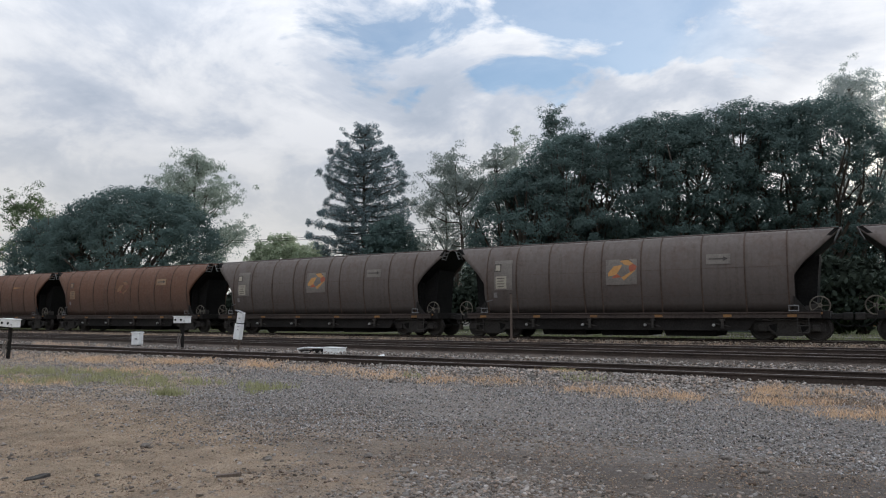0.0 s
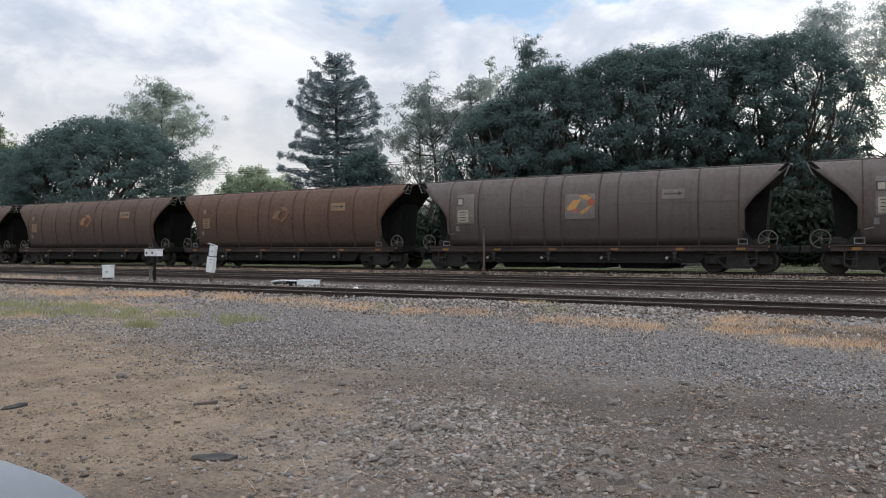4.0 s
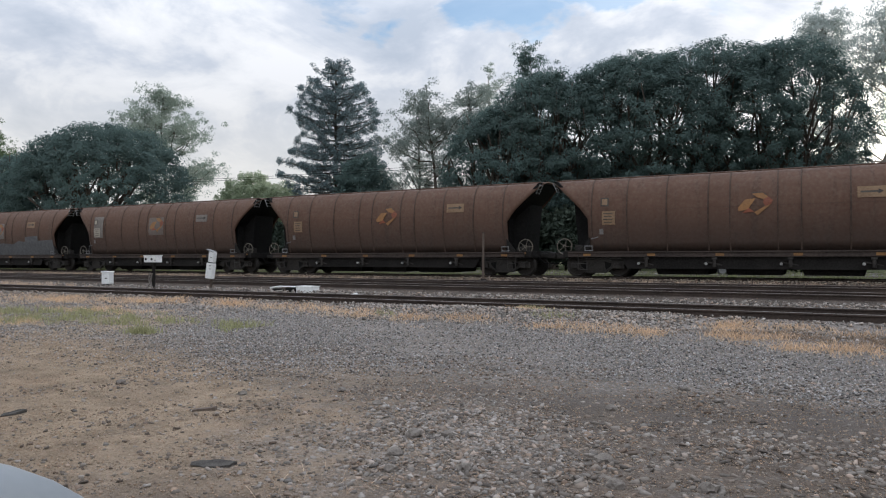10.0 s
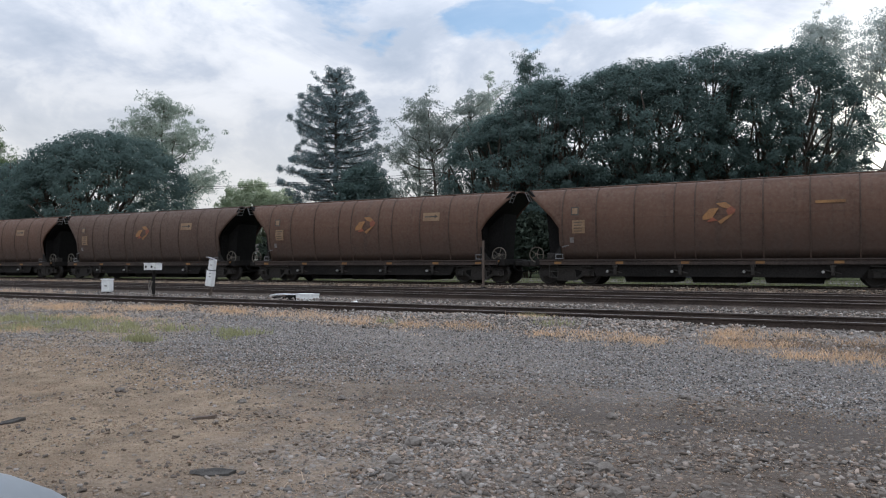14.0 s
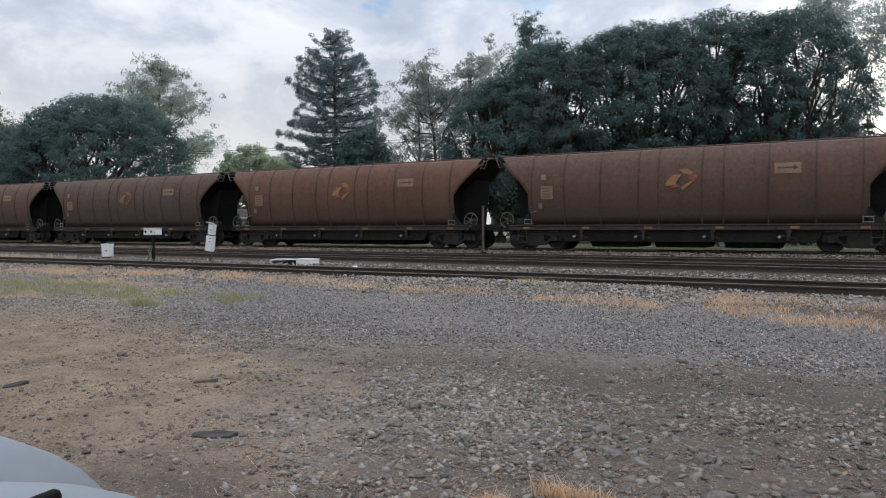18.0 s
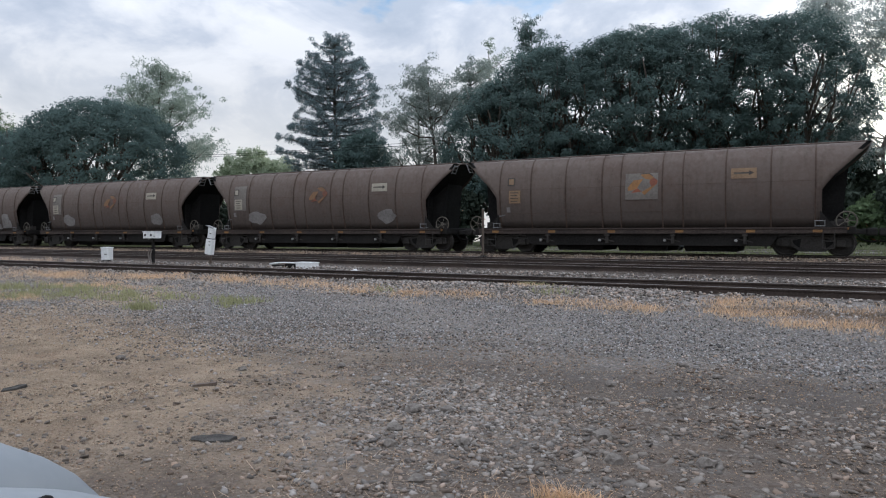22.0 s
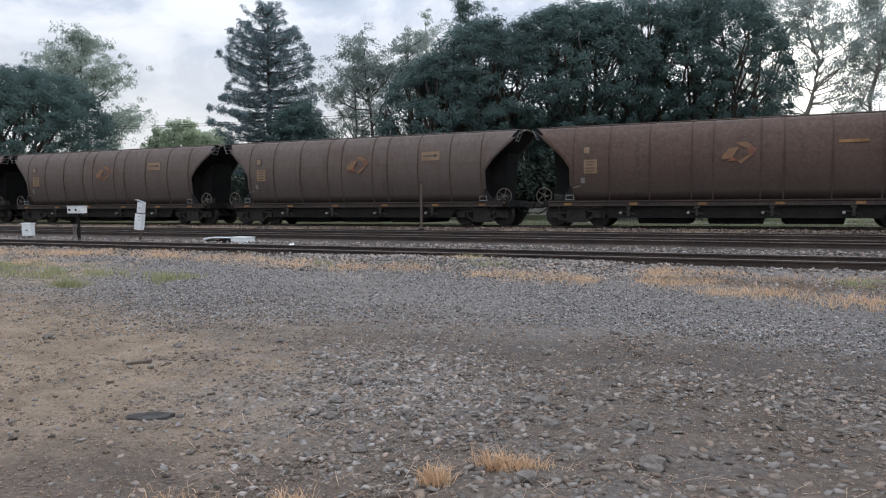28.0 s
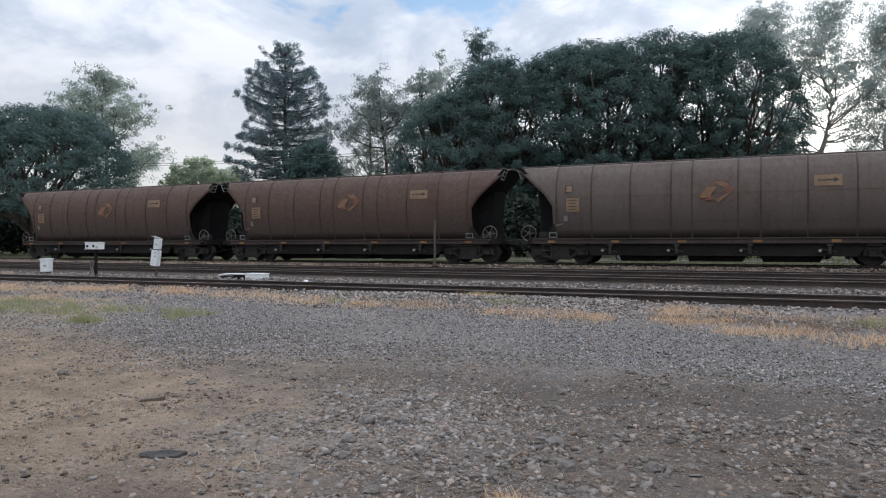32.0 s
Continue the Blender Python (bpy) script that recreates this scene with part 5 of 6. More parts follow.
    for k in range(19):       # shrubs whose leaf colour carries the shade under the trees
        if k in (4, 7):
            continue
        bush((-64 + 4.3 * k + random.uniform(-1, 1), 47.5 + random.uniform(-1.5, 1.5) + (3.2 if k > 8 else 0), z), random.uniform(3.4, 4.6) + (1.6 if k > 8 else 0), random.uniform(4.6, 6.2), 200 + k, "shade", "shrub under the shade trees, leaves darkened for shade")
    for k, (x, y, h, w) in enumerate(((-84, 62, 9, 14), (-98, 70, 10, 16), (-47, 84, 7, 9), (-12, 92, 8, 16), (22, 66, 8, 12), (-30, 92, 8, 14), (5, 95, 8, 16), (34, 75, 12, 14))):
        bush((x, y, z), h, w, 100 + k, "fig" if k % 2 else "bush", "dense green trees at the back of the field")


trees()


# ---------------------------------------------------------------- lineside things
def lineside():
    # rounded white equipment case on a low plinth
    c = holder("equipment_case", pose(-25.42, 18.3, 0.19, 0, 0, 24), "rounded white equipment case standing beside the siding", "equipment case")
    part("plinth", boxed(0, 0, 0.05, 0.30, 0.32, 0.10, bevel=0.01), M["under"], c)
    part("body", boxed(0, 0, 0.33, 0.34, 0.36, 0.52, bevel=0.05), M["white"], c, "chalky white cover")
    part("lid_band", boxed(0.0, 0, 0.575, 0.37, 0.39, 0.045, bevel=0.015), M["white"], c)
    part("handle", boxed(0.04, -0.190, 0.32, 0.09, 0.03, 0.035), M["dark_mark"], c, "small dark handle")
    part("bracket", boxed(-0.20, -0.06, 0.36, 0.08, 0.14, 0.10, bevel=0.02), M["galv"], c)
    # long white indicator boxes on dark posts, with two cable conduits
    s = holder("indicator_box", pose(-20.98, 16.9, 0.18), "white indicator box with two dark lenses on a post", "signal box", "indicator boxes")
    part("post", boxed(0.02, 0, 0.50, 0.085, 0.09, 1.02, bevel=0.01), M["under"], s, "dark weathered post")
    part("head", boxed(-0.02, 0, 1.10, 0.64, 0.26, 0.235, bevel=0.015), M["white"], s, "white painted steel box")
    part("lid", boxed(-0.02, 0, 1.225, 0.67, 0.29, 0.02), M["white"], s)
    for x in (-0.22, 0.08):
        part("lens", rod(bmesh.new(), (x, -0.15, 1.10), (x, -0.12, 1.10), 0.04, n=14), M["black"], s, "small dark lens")
    part("latch", boxed(0.25, -0.135, 1.06, 0.05, 0.02, 0.03), M["galv"], s)
    for k, pts in enumerate((((-0.06, -0.1, 0.62), (-0.10, -0.12, 0.40), (-0.03, -0.13, 0.22), (-0.20, -0.16, 0.0)), ((0.08, -0.1, 0.60), (0.00, -0.13, 0.36), (0.08, -0.13, 0.16), (0.02, -0.16, -0.02)))):
        bm = bmesh.new()
        for a, b in zip(pts, pts[1:]):
            rod(bm, a, b, 0.022, n=7)
        part("conduit", bm, M["pale"], s, "bent grey cable conduit")
    copy_thing(s, pose(-22.85, 11.95, 0.10, 0, 3, 4))
    # two white cases, one over the other, leaning on a post
    p = holder("leaning_cases", pose(-19.66, 18.2, 0.19, 0, 8, 6), "two white signal cases leaning on one short post", "signal case")
    part("post", boxed(0, 0.10, 0.42, 0.06, 0.06, 0.9), M["timber"], p)
    part("lower_case", boxed(0, 0, 0.67, 0.27, 0.20, 0.56, bevel=0.012), M["white"], p, "white steel case")
    part("upper_case", boxed(0.02, 0, 1.17, 0.22, 0.18, 0.38, bevel=0.012), M["white"], p, "white steel case")
    part("lid", boxed(-0.05, 0, 1.385, 0.34, 0.22, 0.02, m=pose(0, 0, 0, 0, 10, 0)), M["galv"], p, "tilted grey lid")
    part("gap_strap", boxed(0, 0, 0.965, 0.25, 0.18, 0.03), M["black"], p)
    for z in (0.86, 0.74, 1.16):
        part("catch", boxed(0.05, -0.108, z, 0.07, 0.02, 0.022), M["dark_mark"], p)
    # point machine by the siding: white case, dark motor, pale lids and drive rods
    m = holder("point_machine", pose(-14.62, 17.2, 0.17, 0, 0, -2), "low point machine with white case and dark motor", "point machine")
    part("case", boxed(0.36, 0, 0.13, 0.66, 0.34, 0.24, bevel=0.02), M["white"], m, "pale blue-white steel case")
    part("case_lid", boxed(0.36, 0, 0.258, 0.69, 0.37, 0.02), M["white"], m)
    part("motor", boxed(-0.22, 0, 0.11, 0.44, 0.30, 0.20, bevel=0.02), M["black"], m, "dark motor housing")
    part("motor_lid", boxed(-0.40, 0.02, 0.235, 0.80, 0.32, 0.02), M["white"], m, "pale flat lid")
    part("end_cover", boxed(-0.98, 0, 0.20, 0.26, 0.28, 0.05, m=pose(0, 0, 0, 0, -10, 0), bevel=0.01), M["white"], m, "pale end cover")
    part("slide", boxed(-0.75, 0, 0.10, 0.50, 0.30, 0.12, bevel=0.01), M["under"], m)
    for y in (-0.10, 0.10):
        part("drive_rod", rod(bmesh.new(), (0.3, y - 2.6, 0.03), (0.3, y, 0.06), 0.025), M["rail_side"], m)
    part("timber_bearer", boxed(0.1, -0.9, -0.03, 0.26, 2.9, 0.10, bevel=0.01), M["sleeper"], m)
    # old rail set upright as a post
    q = holder("marker_post", pose(-12.9, 27.0, 0.25), "thin rusty steel post in the ballast", "post")
    part("shaft", boxed(0, 0, 1.02, 0.085, 0.075, 2.1, bevel=0.012), M["timber"], q)
    part("cap", boxed(0, 0, 2.08, 0.10, 0.09, 0.04), M["rail_side"], q)
    part("foot", boxed(0, 0, 0.06, 0.20, 0.18, 0.14, bevel=0.02), M["under"], q)


lineside()


def scrap(name, m, pts, thick, material, label, category):
    """A flat ragged piece lying on the ground."""
    bm = bmesh.new()
    n = len(pts)
    top = [bm.verts.new((x, y, thick + 0.012 * math.sin(9 * x + 5 * y))) for x, y in pts]
    low = [bm.verts.new((x * 1.03, y * 1.03, 0)) for x, y in pts]
    bm.faces.new(top)
    bm.faces.new(low[::-1])
    for i in range(n):
        j = (i + 1) % n
        bm.faces.new((low[i], low[j], top[j], top[i]))
    ob = part(name, bm, M[material])
    ob.matrix_basis = m
    return tagged(ob, label, category)


def litter():
    scrap("rubber_scrap", pose(-3.50, 3.27, float(level(-3.5, 3.27)) + 0.002, 0, 3, 22), [(-0.13, -0.045), (-0.06, -0.055), (-0.03, -0.075), (0.07, -0.066), (0.13, -0.05), (0.135, 0.0), (0.15, 0.03), (0.06, 0.05), (0.02, 0.066), (-0.07, 0.05), (-0.11, 0.055), (-0.15, 0.015)], 0.014,
          "rubber", "flat piece of black tyre rubber on the dirt", "rubber scrap")
    scrap("rubber_scrap", pose(-6.22, 3.55, float(level(-6.2, 3.55)) + 0.002, 0, -2, 75), [(-0.10, -0.03), (0.0, -0.05), (0.06, -0.035), (0.11, -0.015), (0.07, 0.035), (0.0, 0.03), (-0.06, 0.045)], 0.018, "rubber", "torn piece of black rubber on the dirt", "rubber scrap")
    scrap("wood_chip", pose(-4.75, 4.35, float(level(-4.75, 4.35)) + 0.002, 0, 0, 40), [(-0.10, -0.02), (0.09, -0.03), (0.10, 0.01), (-0.09, 0.025)], 0.025, "timber", "dark splintered wood chip on the dirt", "wood chip")
    scrap("plastic_scrap", pose(0.14, 3.30, float(level(0.14, 3.30)) + 0.003, 0, 4, 15), [(-0.10, -0.03), (0.03, -0.05), (0.09, 0.0), (0.04, 0.05), (-0.05, 0.03)], 0.012, "plastic", "torn scrap of pale turquoise plastic", "litter")
    scrap("plastic_scrap", pose(-0.18, 2.86, float(level(-0.18, 2.86)) + 0.003, 0, 4, 60), [(-0.05, -0.03), (0.03, -0.04), (0.06, 0.01), (0.0, 0.045)], 0.014, "plastic", "crumpled scrap of pale blue plastic", "litter")
    # single larger stones that stand out on the yard
    spots = [(-2.77, 4.56, 0.13), (-2.55, 4.70, 0.10), (-1.30, 4.54, 0.12), (-1.70, 6.20, 0.11), (-1.28, 7.33, 0.10), (-2.60, 4.05, 0.11), (-2.42, 3.72, 0.09), (-1.10, 4.10, 0.11), (-2.02, 3.95, 0.10),
             (-0.62, 4.30, 0.12), (-12.05, 16.6, 0.22), (-5.05, 5.10, 0.09), (-6.60, 4.9, 0.10), (-4.30, 5.7, 0.09), (-0.45, 3.65, 0.14), (-1.0, 3.25, 0.10), (-3.6, 5.3, 0.09), (-1.95, 3.25, 0.09), (-0.9, 6.9, 0.09)]
    for k, (x, y, d) in enumerate(spots):
        r = np.random.default_rng(300 + k)
        bm = bmesh.new()
        bmesh.ops.create_icosphere(bm, subdivisions=2, radius=d / 2)
        for v in bm.verts:
            n = noise.noise(v.co * (5 / d) * 0.5 + Vector((k, 2 * k, 0)))
            v.co *= 1 + 0.45 * n
            v.co.z *= 0.62
        ob = part("stone", bm, M["white" if d > 0.2 else "single_stone"])
        ob.matrix_basis = pose(x, y, float(level(x, y)) + d * 0.16, 0, 0, float(r.uniform(0, 360)))
        tagged(ob, "pale white stone beside the siding" if d > 0.2 else "loose grey stone lying on the gravel", "stone", "larger stones on the yard")


M["rubber"] = simple("old_tyre_rubber", (0.030, 0.028, 0.026), (0.090, 0.084, 0.078), 30, 0.95, bump=0.9, spec=0.1)
M["plastic"] = simple("turquoise_plastic", (0.22, 0.36, 0.36), (0.34, 0.50, 0.50), 10, 0.45)
M["single_stone"] = simple("single_grey_stone", (0.085, 0.074, 0.064), (0.180, 0.160, 0.142), 18, 0.9, bump=0.5)
litter()


M["stubble"] = leaf_material("brown_dead_stem", (0.12, 0.086, 0.060), (0.23, 0.165, 0.115), 0.2)
M["straw"] = leaf_material("golden_straw_blade", (0.34, 0.225, 0.135), (0.55, 0.385, 0.245), 0.3)


# ---------------------------------------------------------------- grass
def tuft(x, y, n, spread_x, spread_y, low, high, material, label, lean=0.7, width=0.004):
    px, py = x + rng.normal(size=n) * spread_x, y + rng.normal(size=n) * spread_y
    p = np.stack([px, py, level(px, py) - 0.005], 1)
    return blades("grass_tuft", p, rng.uniform(low, high, n), M[material], label, lean, width)


def straw(name, n, x0, x1, y0, y1, label):
    """Loose straws lying flat."""
    x, y = rng.uniform(x0, x1, n), rng.uniform(y0, y1, n)
    a, l = rng.normal(0.2, 0.7, n), rng.uniform(0.015, 0.075, n)
    d = np.stack([np.cos(a) * l, np.sin(a) * l, rng.uniform(-0.02, 0.05, n)], 1)
    w = np.stack([-np.sin(a), np.cos(a), 0 * a], 1) * 0.0016
    p = np.stack([x, y, level(x, y) + rng.uniform(0.006, 0.03, n)], 1)
    v = np.stack([p - d - w, p - d + w, p + d + w, p + d - w], 1).reshape(-1, 3)
    tagged(soup(name, v, np.arange(4 * n).reshape(-1, 4), M["dry"]), label, kind="stuff")


def patches(name, spots, per, low, high, material, label, lean=0.5, width=0.007):
    """Many tufts along a strip: what nobody could count."""
    ps = []
    for x, y, sx, sy, k in spots:
        for _ in range(k):
            cx, cy = x + rng.normal() * sx, y + rng.normal() * sy
            q = np.stack([cx + rng.normal(size=per) * 0.13, cy + rng.normal(size=per) * 0.09, np.zeros(per)], 1)
            q[:, 2] = level(q[:, 0], q[:, 1]) - 0.005
            ps.append(q)
    p = np.concatenate(ps)
    return blades(name, p, rng.uniform(low, high, len(p)), M[material], label, lean, width)


def grass():
    for x, y, n, sx, sy, lo, hi in ((-1.40, 3.03, 130, 0.040, 0.030, 0.05, 0.12), (-1.16, 3.34, 150, 0.065, 0.030, 0.05, 0.13), (-1.02, 3.42, 50, 0.05, 0.03, 0.03, 0.08), (-1.84, 2.46, 120, 0.05, 0.05, 0.06, 0.13),
                                    (-1.60, 2.44, 90, 0.08, 0.05, 0.03, 0.09), (-0.80, 2.62, 140, 0.10, 0.06, 0.05, 0.13), (-0.38, 2.86, 60, 0.05, 0.05, 0.04, 0.11),
                                    (-2.30, 2.32, 80, 0.13, 0.06, 0.03, 0.08), (-0.62, 2.42, 120, 0.10, 0.06, 0.04, 0.11)):
        tuft(x, y, int(1.7 * n), sx, sy, lo * 0.6, hi * 1.05, "straw", "tuft of dry straw-coloured grass on the gravel", 1.2, 0.003)
    tuft(-10.75, 8.42, 300, 0.17, 0.10, 0.08, 0.20, "green", "thick tuft of green grass on the gravel", 0.5, 0.007)
    straw("loose_straw", 420, -3.0, 0.5, 2.05, 3.6, "loose dry straws scattered over the gravel")
    patches("green_grass", [(-14.8, 8.6, 0.7, 0.30, 18), (-13.6, 9.6, 0.8, 0.35, 16), (-12.6, 9.2, 0.5, 0.3, 9), (-11.6, 9.8, 0.5, 0.25, 8), (-9.6, 9.7, 0.30, 0.25, 11), (-17.5, 9.6, 1.2, 0.4, 30), (-15.8, 10.4, 1.0, 0.3, 18),
                            (-8.0, 12.4, 0.3, 0.2, 2), (-5.4, 13.6, 0.2, 0.15, 5), (-4.6, 12.6, 0.2, 0.12, 3), (2.2, 12.2, 0.7, 0.2, 10)], 30, 0.06, 0.20, "green", "low green grass growing through the gravel", 1.0, 0.006)
    patches("dry_grass", [(-19.6, 12.5, 1.6, 0.6, 80), (-23.5, 12.8, 2.0, 0.6, 80), (-16.0, 12.9, 0.7, 0.5, 44), (-13.2, 12.9, 0.6, 0.45, 30), (-15.0, 10.8, 1.4, 0.5, 24), (-12.4, 11.4, 1.4, 0.6, 14), (-10.6, 12.5, 0.7, 0.4, 16), (-8.9, 12.2, 0.5, 0.35, 14),
                          (-7.1, 11.9, 0.5, 0.3, 12), (-5.6, 12.2, 0.5, 0.3, 9), (-4.0, 11.7, 0.5, 0.2, 8), (-2.9, 11.6, 0.5, 0.3, 18), (-1.3, 12.7, 0.35, 0.30, 20), (-0.6, 11.2, 0.6, 0.16, 14), (-0.2, 13.0, 0.6, 0.30, 9),
                          (0.5, 10.6, 0.6, 0.13, 14), (1.6, 12.6, 0.8, 0.4, 9), (2.4, 10.1, 0.9, 0.2, 12), (-14.5, 7.9, 0.9, 0.3, 20), (-16.5, 8.6, 0.9, 0.4, 30)], 17, 0.02, 0.09, "dry", "dry straw-coloured grass in strips beside the siding", 2.0)
    patches("straw_grass", [(-1.5, 12.6, 0.22, 0.28, 14), (-1.0, 11.6, 0.35, 0.16, 12), (0.1, 10.85, 0.5, 0.12, 18), (1.2, 10.35, 0.45, 0.13, 13), (2.4, 10.1, 0.6, 0.18, 12), (-0.4, 12.8, 0.4, 0.25, 6), (1.5, 12.5, 0.6, 0.2, 4), (-2.9, 11.6, 0.4, 0.2, 12), (-3.6, 12.0, 0.3, 0.15, 7),
                            (-5.4, 13.7, 0.22, 0.15, 12), (-4.4, 11.7, 0.25, 0.15, 7), (-6.2, 12.2, 0.22, 0.15, 8), (-7.3, 12.1, 0.3, 0.2, 12), (-8.9, 12.3, 0.3, 0.25, 14), (-10.2, 12.7, 0.35, 0.2, 10), (-19.4, 12.6, 0.9, 0.4, 40), (-16.2, 13.0, 0.6, 0.35, 36),
                            (-13.2, 13.0, 0.7, 0.3, 26), (-11.6, 12.9, 0.4, 0.2, 10), (-15.6, 10.8, 0.8, 0.3, 18), (-15.2, 8.3, 0.5, 0.2, 12)],
            29, 0.03, 0.17, "straw", "golden straw grass in loose clumps beside the siding", 2.0, 0.004)
    patches("brown_stubble", [(-0.4, 12.2, 0.7, 0.4, 60), (0.9, 11.9, 0.8, 0.5, 80), (2.3, 11.7, 0.8, 0.5, 60), (-1.6, 12.0, 0.4, 0.3, 20)], 30, 0.015, 0.07, "stubble", "short brown stubble and dead stems between the stones", 2.0, 0.004)
    patches("line_weeds", [(-21.0, 26.4, 2.5, 0.2, 22), (-31.0, 26.4, 3.0, 0.2, 40), (-40.0, 26.4, 4.0, 0.2, 40), (-6.0, 26.6, 3.0, 0.15, 12), (-28.0, 16.6, 2.0, 0.3, 24)],
            40, 0.08, 0.28, "dry", "thin dry weeds in the ballast", 0.6)
    n = 26000
    x, y = rng.uniform(-75, 14, n), 32.6 + 16 * rng.uniform(size=n) ** 1.4
    p = np.stack([x, y, level(x, y) - 0.01], 1)
    blades("field_grass", p, rng.uniform(0.08, 0.26, n), M["field"], "rough green grass beyond the main line", 0.6, 0.02)


grass()


# ---------------------------------------------------------------- beyond the line
def pane_material():
    a = Mat("window_glass", 0.08, spec=0.5)
    a.paint((0.02, 0.024, 0.028))
    return a.m


M["pane"] = pane_material()
M["brick"] = simple("orange_brick_wall", (0.26, 0.105, 0.06), (0.40, 0.17, 0.095), 5, 0.85)
M["tile"] = simple("terracotta_roof_tile", (0.34, 0.125, 0.065), (0.52, 0.205, 0.11), 6, 0.8)
M["dark_tile"] = simple("dark_brown_roof_tile", (0.050, 0.042, 0.038), (0.095, 0.080, 0.072), 6, 0.8)
M["render"] = simple("cream_house_wall", (0.48, 0.46, 0.42), (0.66, 0.64, 0.60), 3, 0.8)
M["road"] = simple("grey_asphalt", (0.085, 0.083, 0.08), (0.14, 0.136, 0.13), 4, 0.9)


def house(x, y, turn, w, d, eave, ridge, wall, cover, label):
    h = holder("house", pose(x, y, 0.2, 0, 0, turn), label, "house", "houses beyond the trees")
    part("wall", boxed(0, 0, eave / 2 - 0.1, w, d, eave + 0.2), M[wall], h)
    o = 0.5
    bm = bmesh.new()
    vs = [bm.verts.new(p) for p in ((-w / 2 - o, -d / 2 - o, eave), (w / 2 + o, -d / 2 - o, eave), (w / 2 + o, d / 2 + o, eave), (-w / 2 - o, d / 2 + o, eave), (-w / 2 + d / 2.4, 0, ridge), (w / 2 - d / 2.4, 0, ridge))]
    for f in ((0, 1, 5, 4), (1, 2, 5), (2, 3, 4, 5), (3, 0, 4), (3, 2, 1, 0)):
        bm.faces.new([vs[i] for i in f])
    roof = part("roof", bm, M[cover], h, "orange terracotta tiled roof" if cover == "tile" else "dark tiled roof")
    rows = bmesh.new()
    for k in range(1, 9):
        t = k / 9
        box(rows, 0, -(d / 2 + o) * (1 - t), eave + (ridge - eave) * t + 0.02, (w + 2 * o) * (1 - t) + (w - d / 1.2) * t, 0.05, 0.05)
    part("tile_course", rows, M[cover], roof)
    part("gutter", boxed(0, -d / 2 - o, eave - 0.03, w + 2 * o, 0.12, 0.12), M["white"], h, "white gutter")
    part("door", boxed(0.4, -d / 2 - 0.02, 1.03, 0.9, 0.06, 2.06), M["timber"], h)
    for wx in (-w * 0.32, -w * 0.12, w * 0.30):
        win = part("window", boxed(wx, -d / 2 - 0.02, 1.55, 1.4, 0.08, 1.2), M["white"], h, "white framed window")
        for q in (-0.33, 0.33):
            part("pane", boxed(wx + q, -d / 2 - 0.065, 1.55, 0.58, 0.012, 1.06), M["pane"], win)


house(-45.6, 79.0, 20, 13, 9, 2.9, 5.6, "render", "tile", "low cream house with an orange tiled roof")
house(-63.0, 64.0, 30, 11, 8, 2.5, 3.6, "render", "dark_tile", "white house with a dark tiled roof between trees")
house(-22.4, 88.5, 10, 12, 9, 3.2, 6.4, "render", "tile", "pale house with an orange tiled roof behind trees")
house(1.5, 99.0, -6, 13, 9, 4.4, 7.6, "brick", "tile", "orange brick house with a tiled roof behind trees")


def street():
    ob = part("road", boxed(-60, 43.2, 0.225, 420, 5.6, 0.03), M["road"])
    tagged(ob, "narrow grey asphalt street beyond the railway", "road", kind="structure")
    for y in (40.3, 46.1):
        tagged(part("kerb", boxed(-60, y, 0.26, 420, 0.18, 0.12, bevel=0.02), M["pale"]), "pale concrete kerb along the street", "kerb", kind="structure")


street()

M["car_white"] = simple("white_car_paint", (0.60, 0.61, 0.62), (0.70, 0.71, 0.72), 2, 0.25, bump=0.0, spec=0.5)
M["car_silver"] = simple("silver_car_paint", (0.20, 0.218, 0.235), (0.25, 0.268, 0.285), 2, 0.52, 0.2, 0.0, 0.35)
M["car_grey"] = simple("dull_grey_car_paint", (0.09, 0.10, 0.11), (0.14, 0.15, 0.16), 2, 0.4, 0.1, 0.0, 0.4)
M["tyre"] = simple("black_tyre", (0.012, 0.012, 0.012), (0.03, 0.03, 0.03), 8, 0.9)


def car_wheels(c, axles, half, r=0.31, middle=0.0):
    for x in axles:
        for s in (-1, 1):
            wheel = part("wheel", rod(bmesh.new(), (0, -0.08, 0), (0, 0.08, 0), 0.20, n=16), M["galv"], c)
            wheel.matrix_basis = pose(x, middle + s * half, r)
            bm = ring(bmesh.new(), pose(0, 0, 0, 90), r - 0.085, 0.085, 22, 8)
            part("tyre", bm, M["tyre"], wheel)


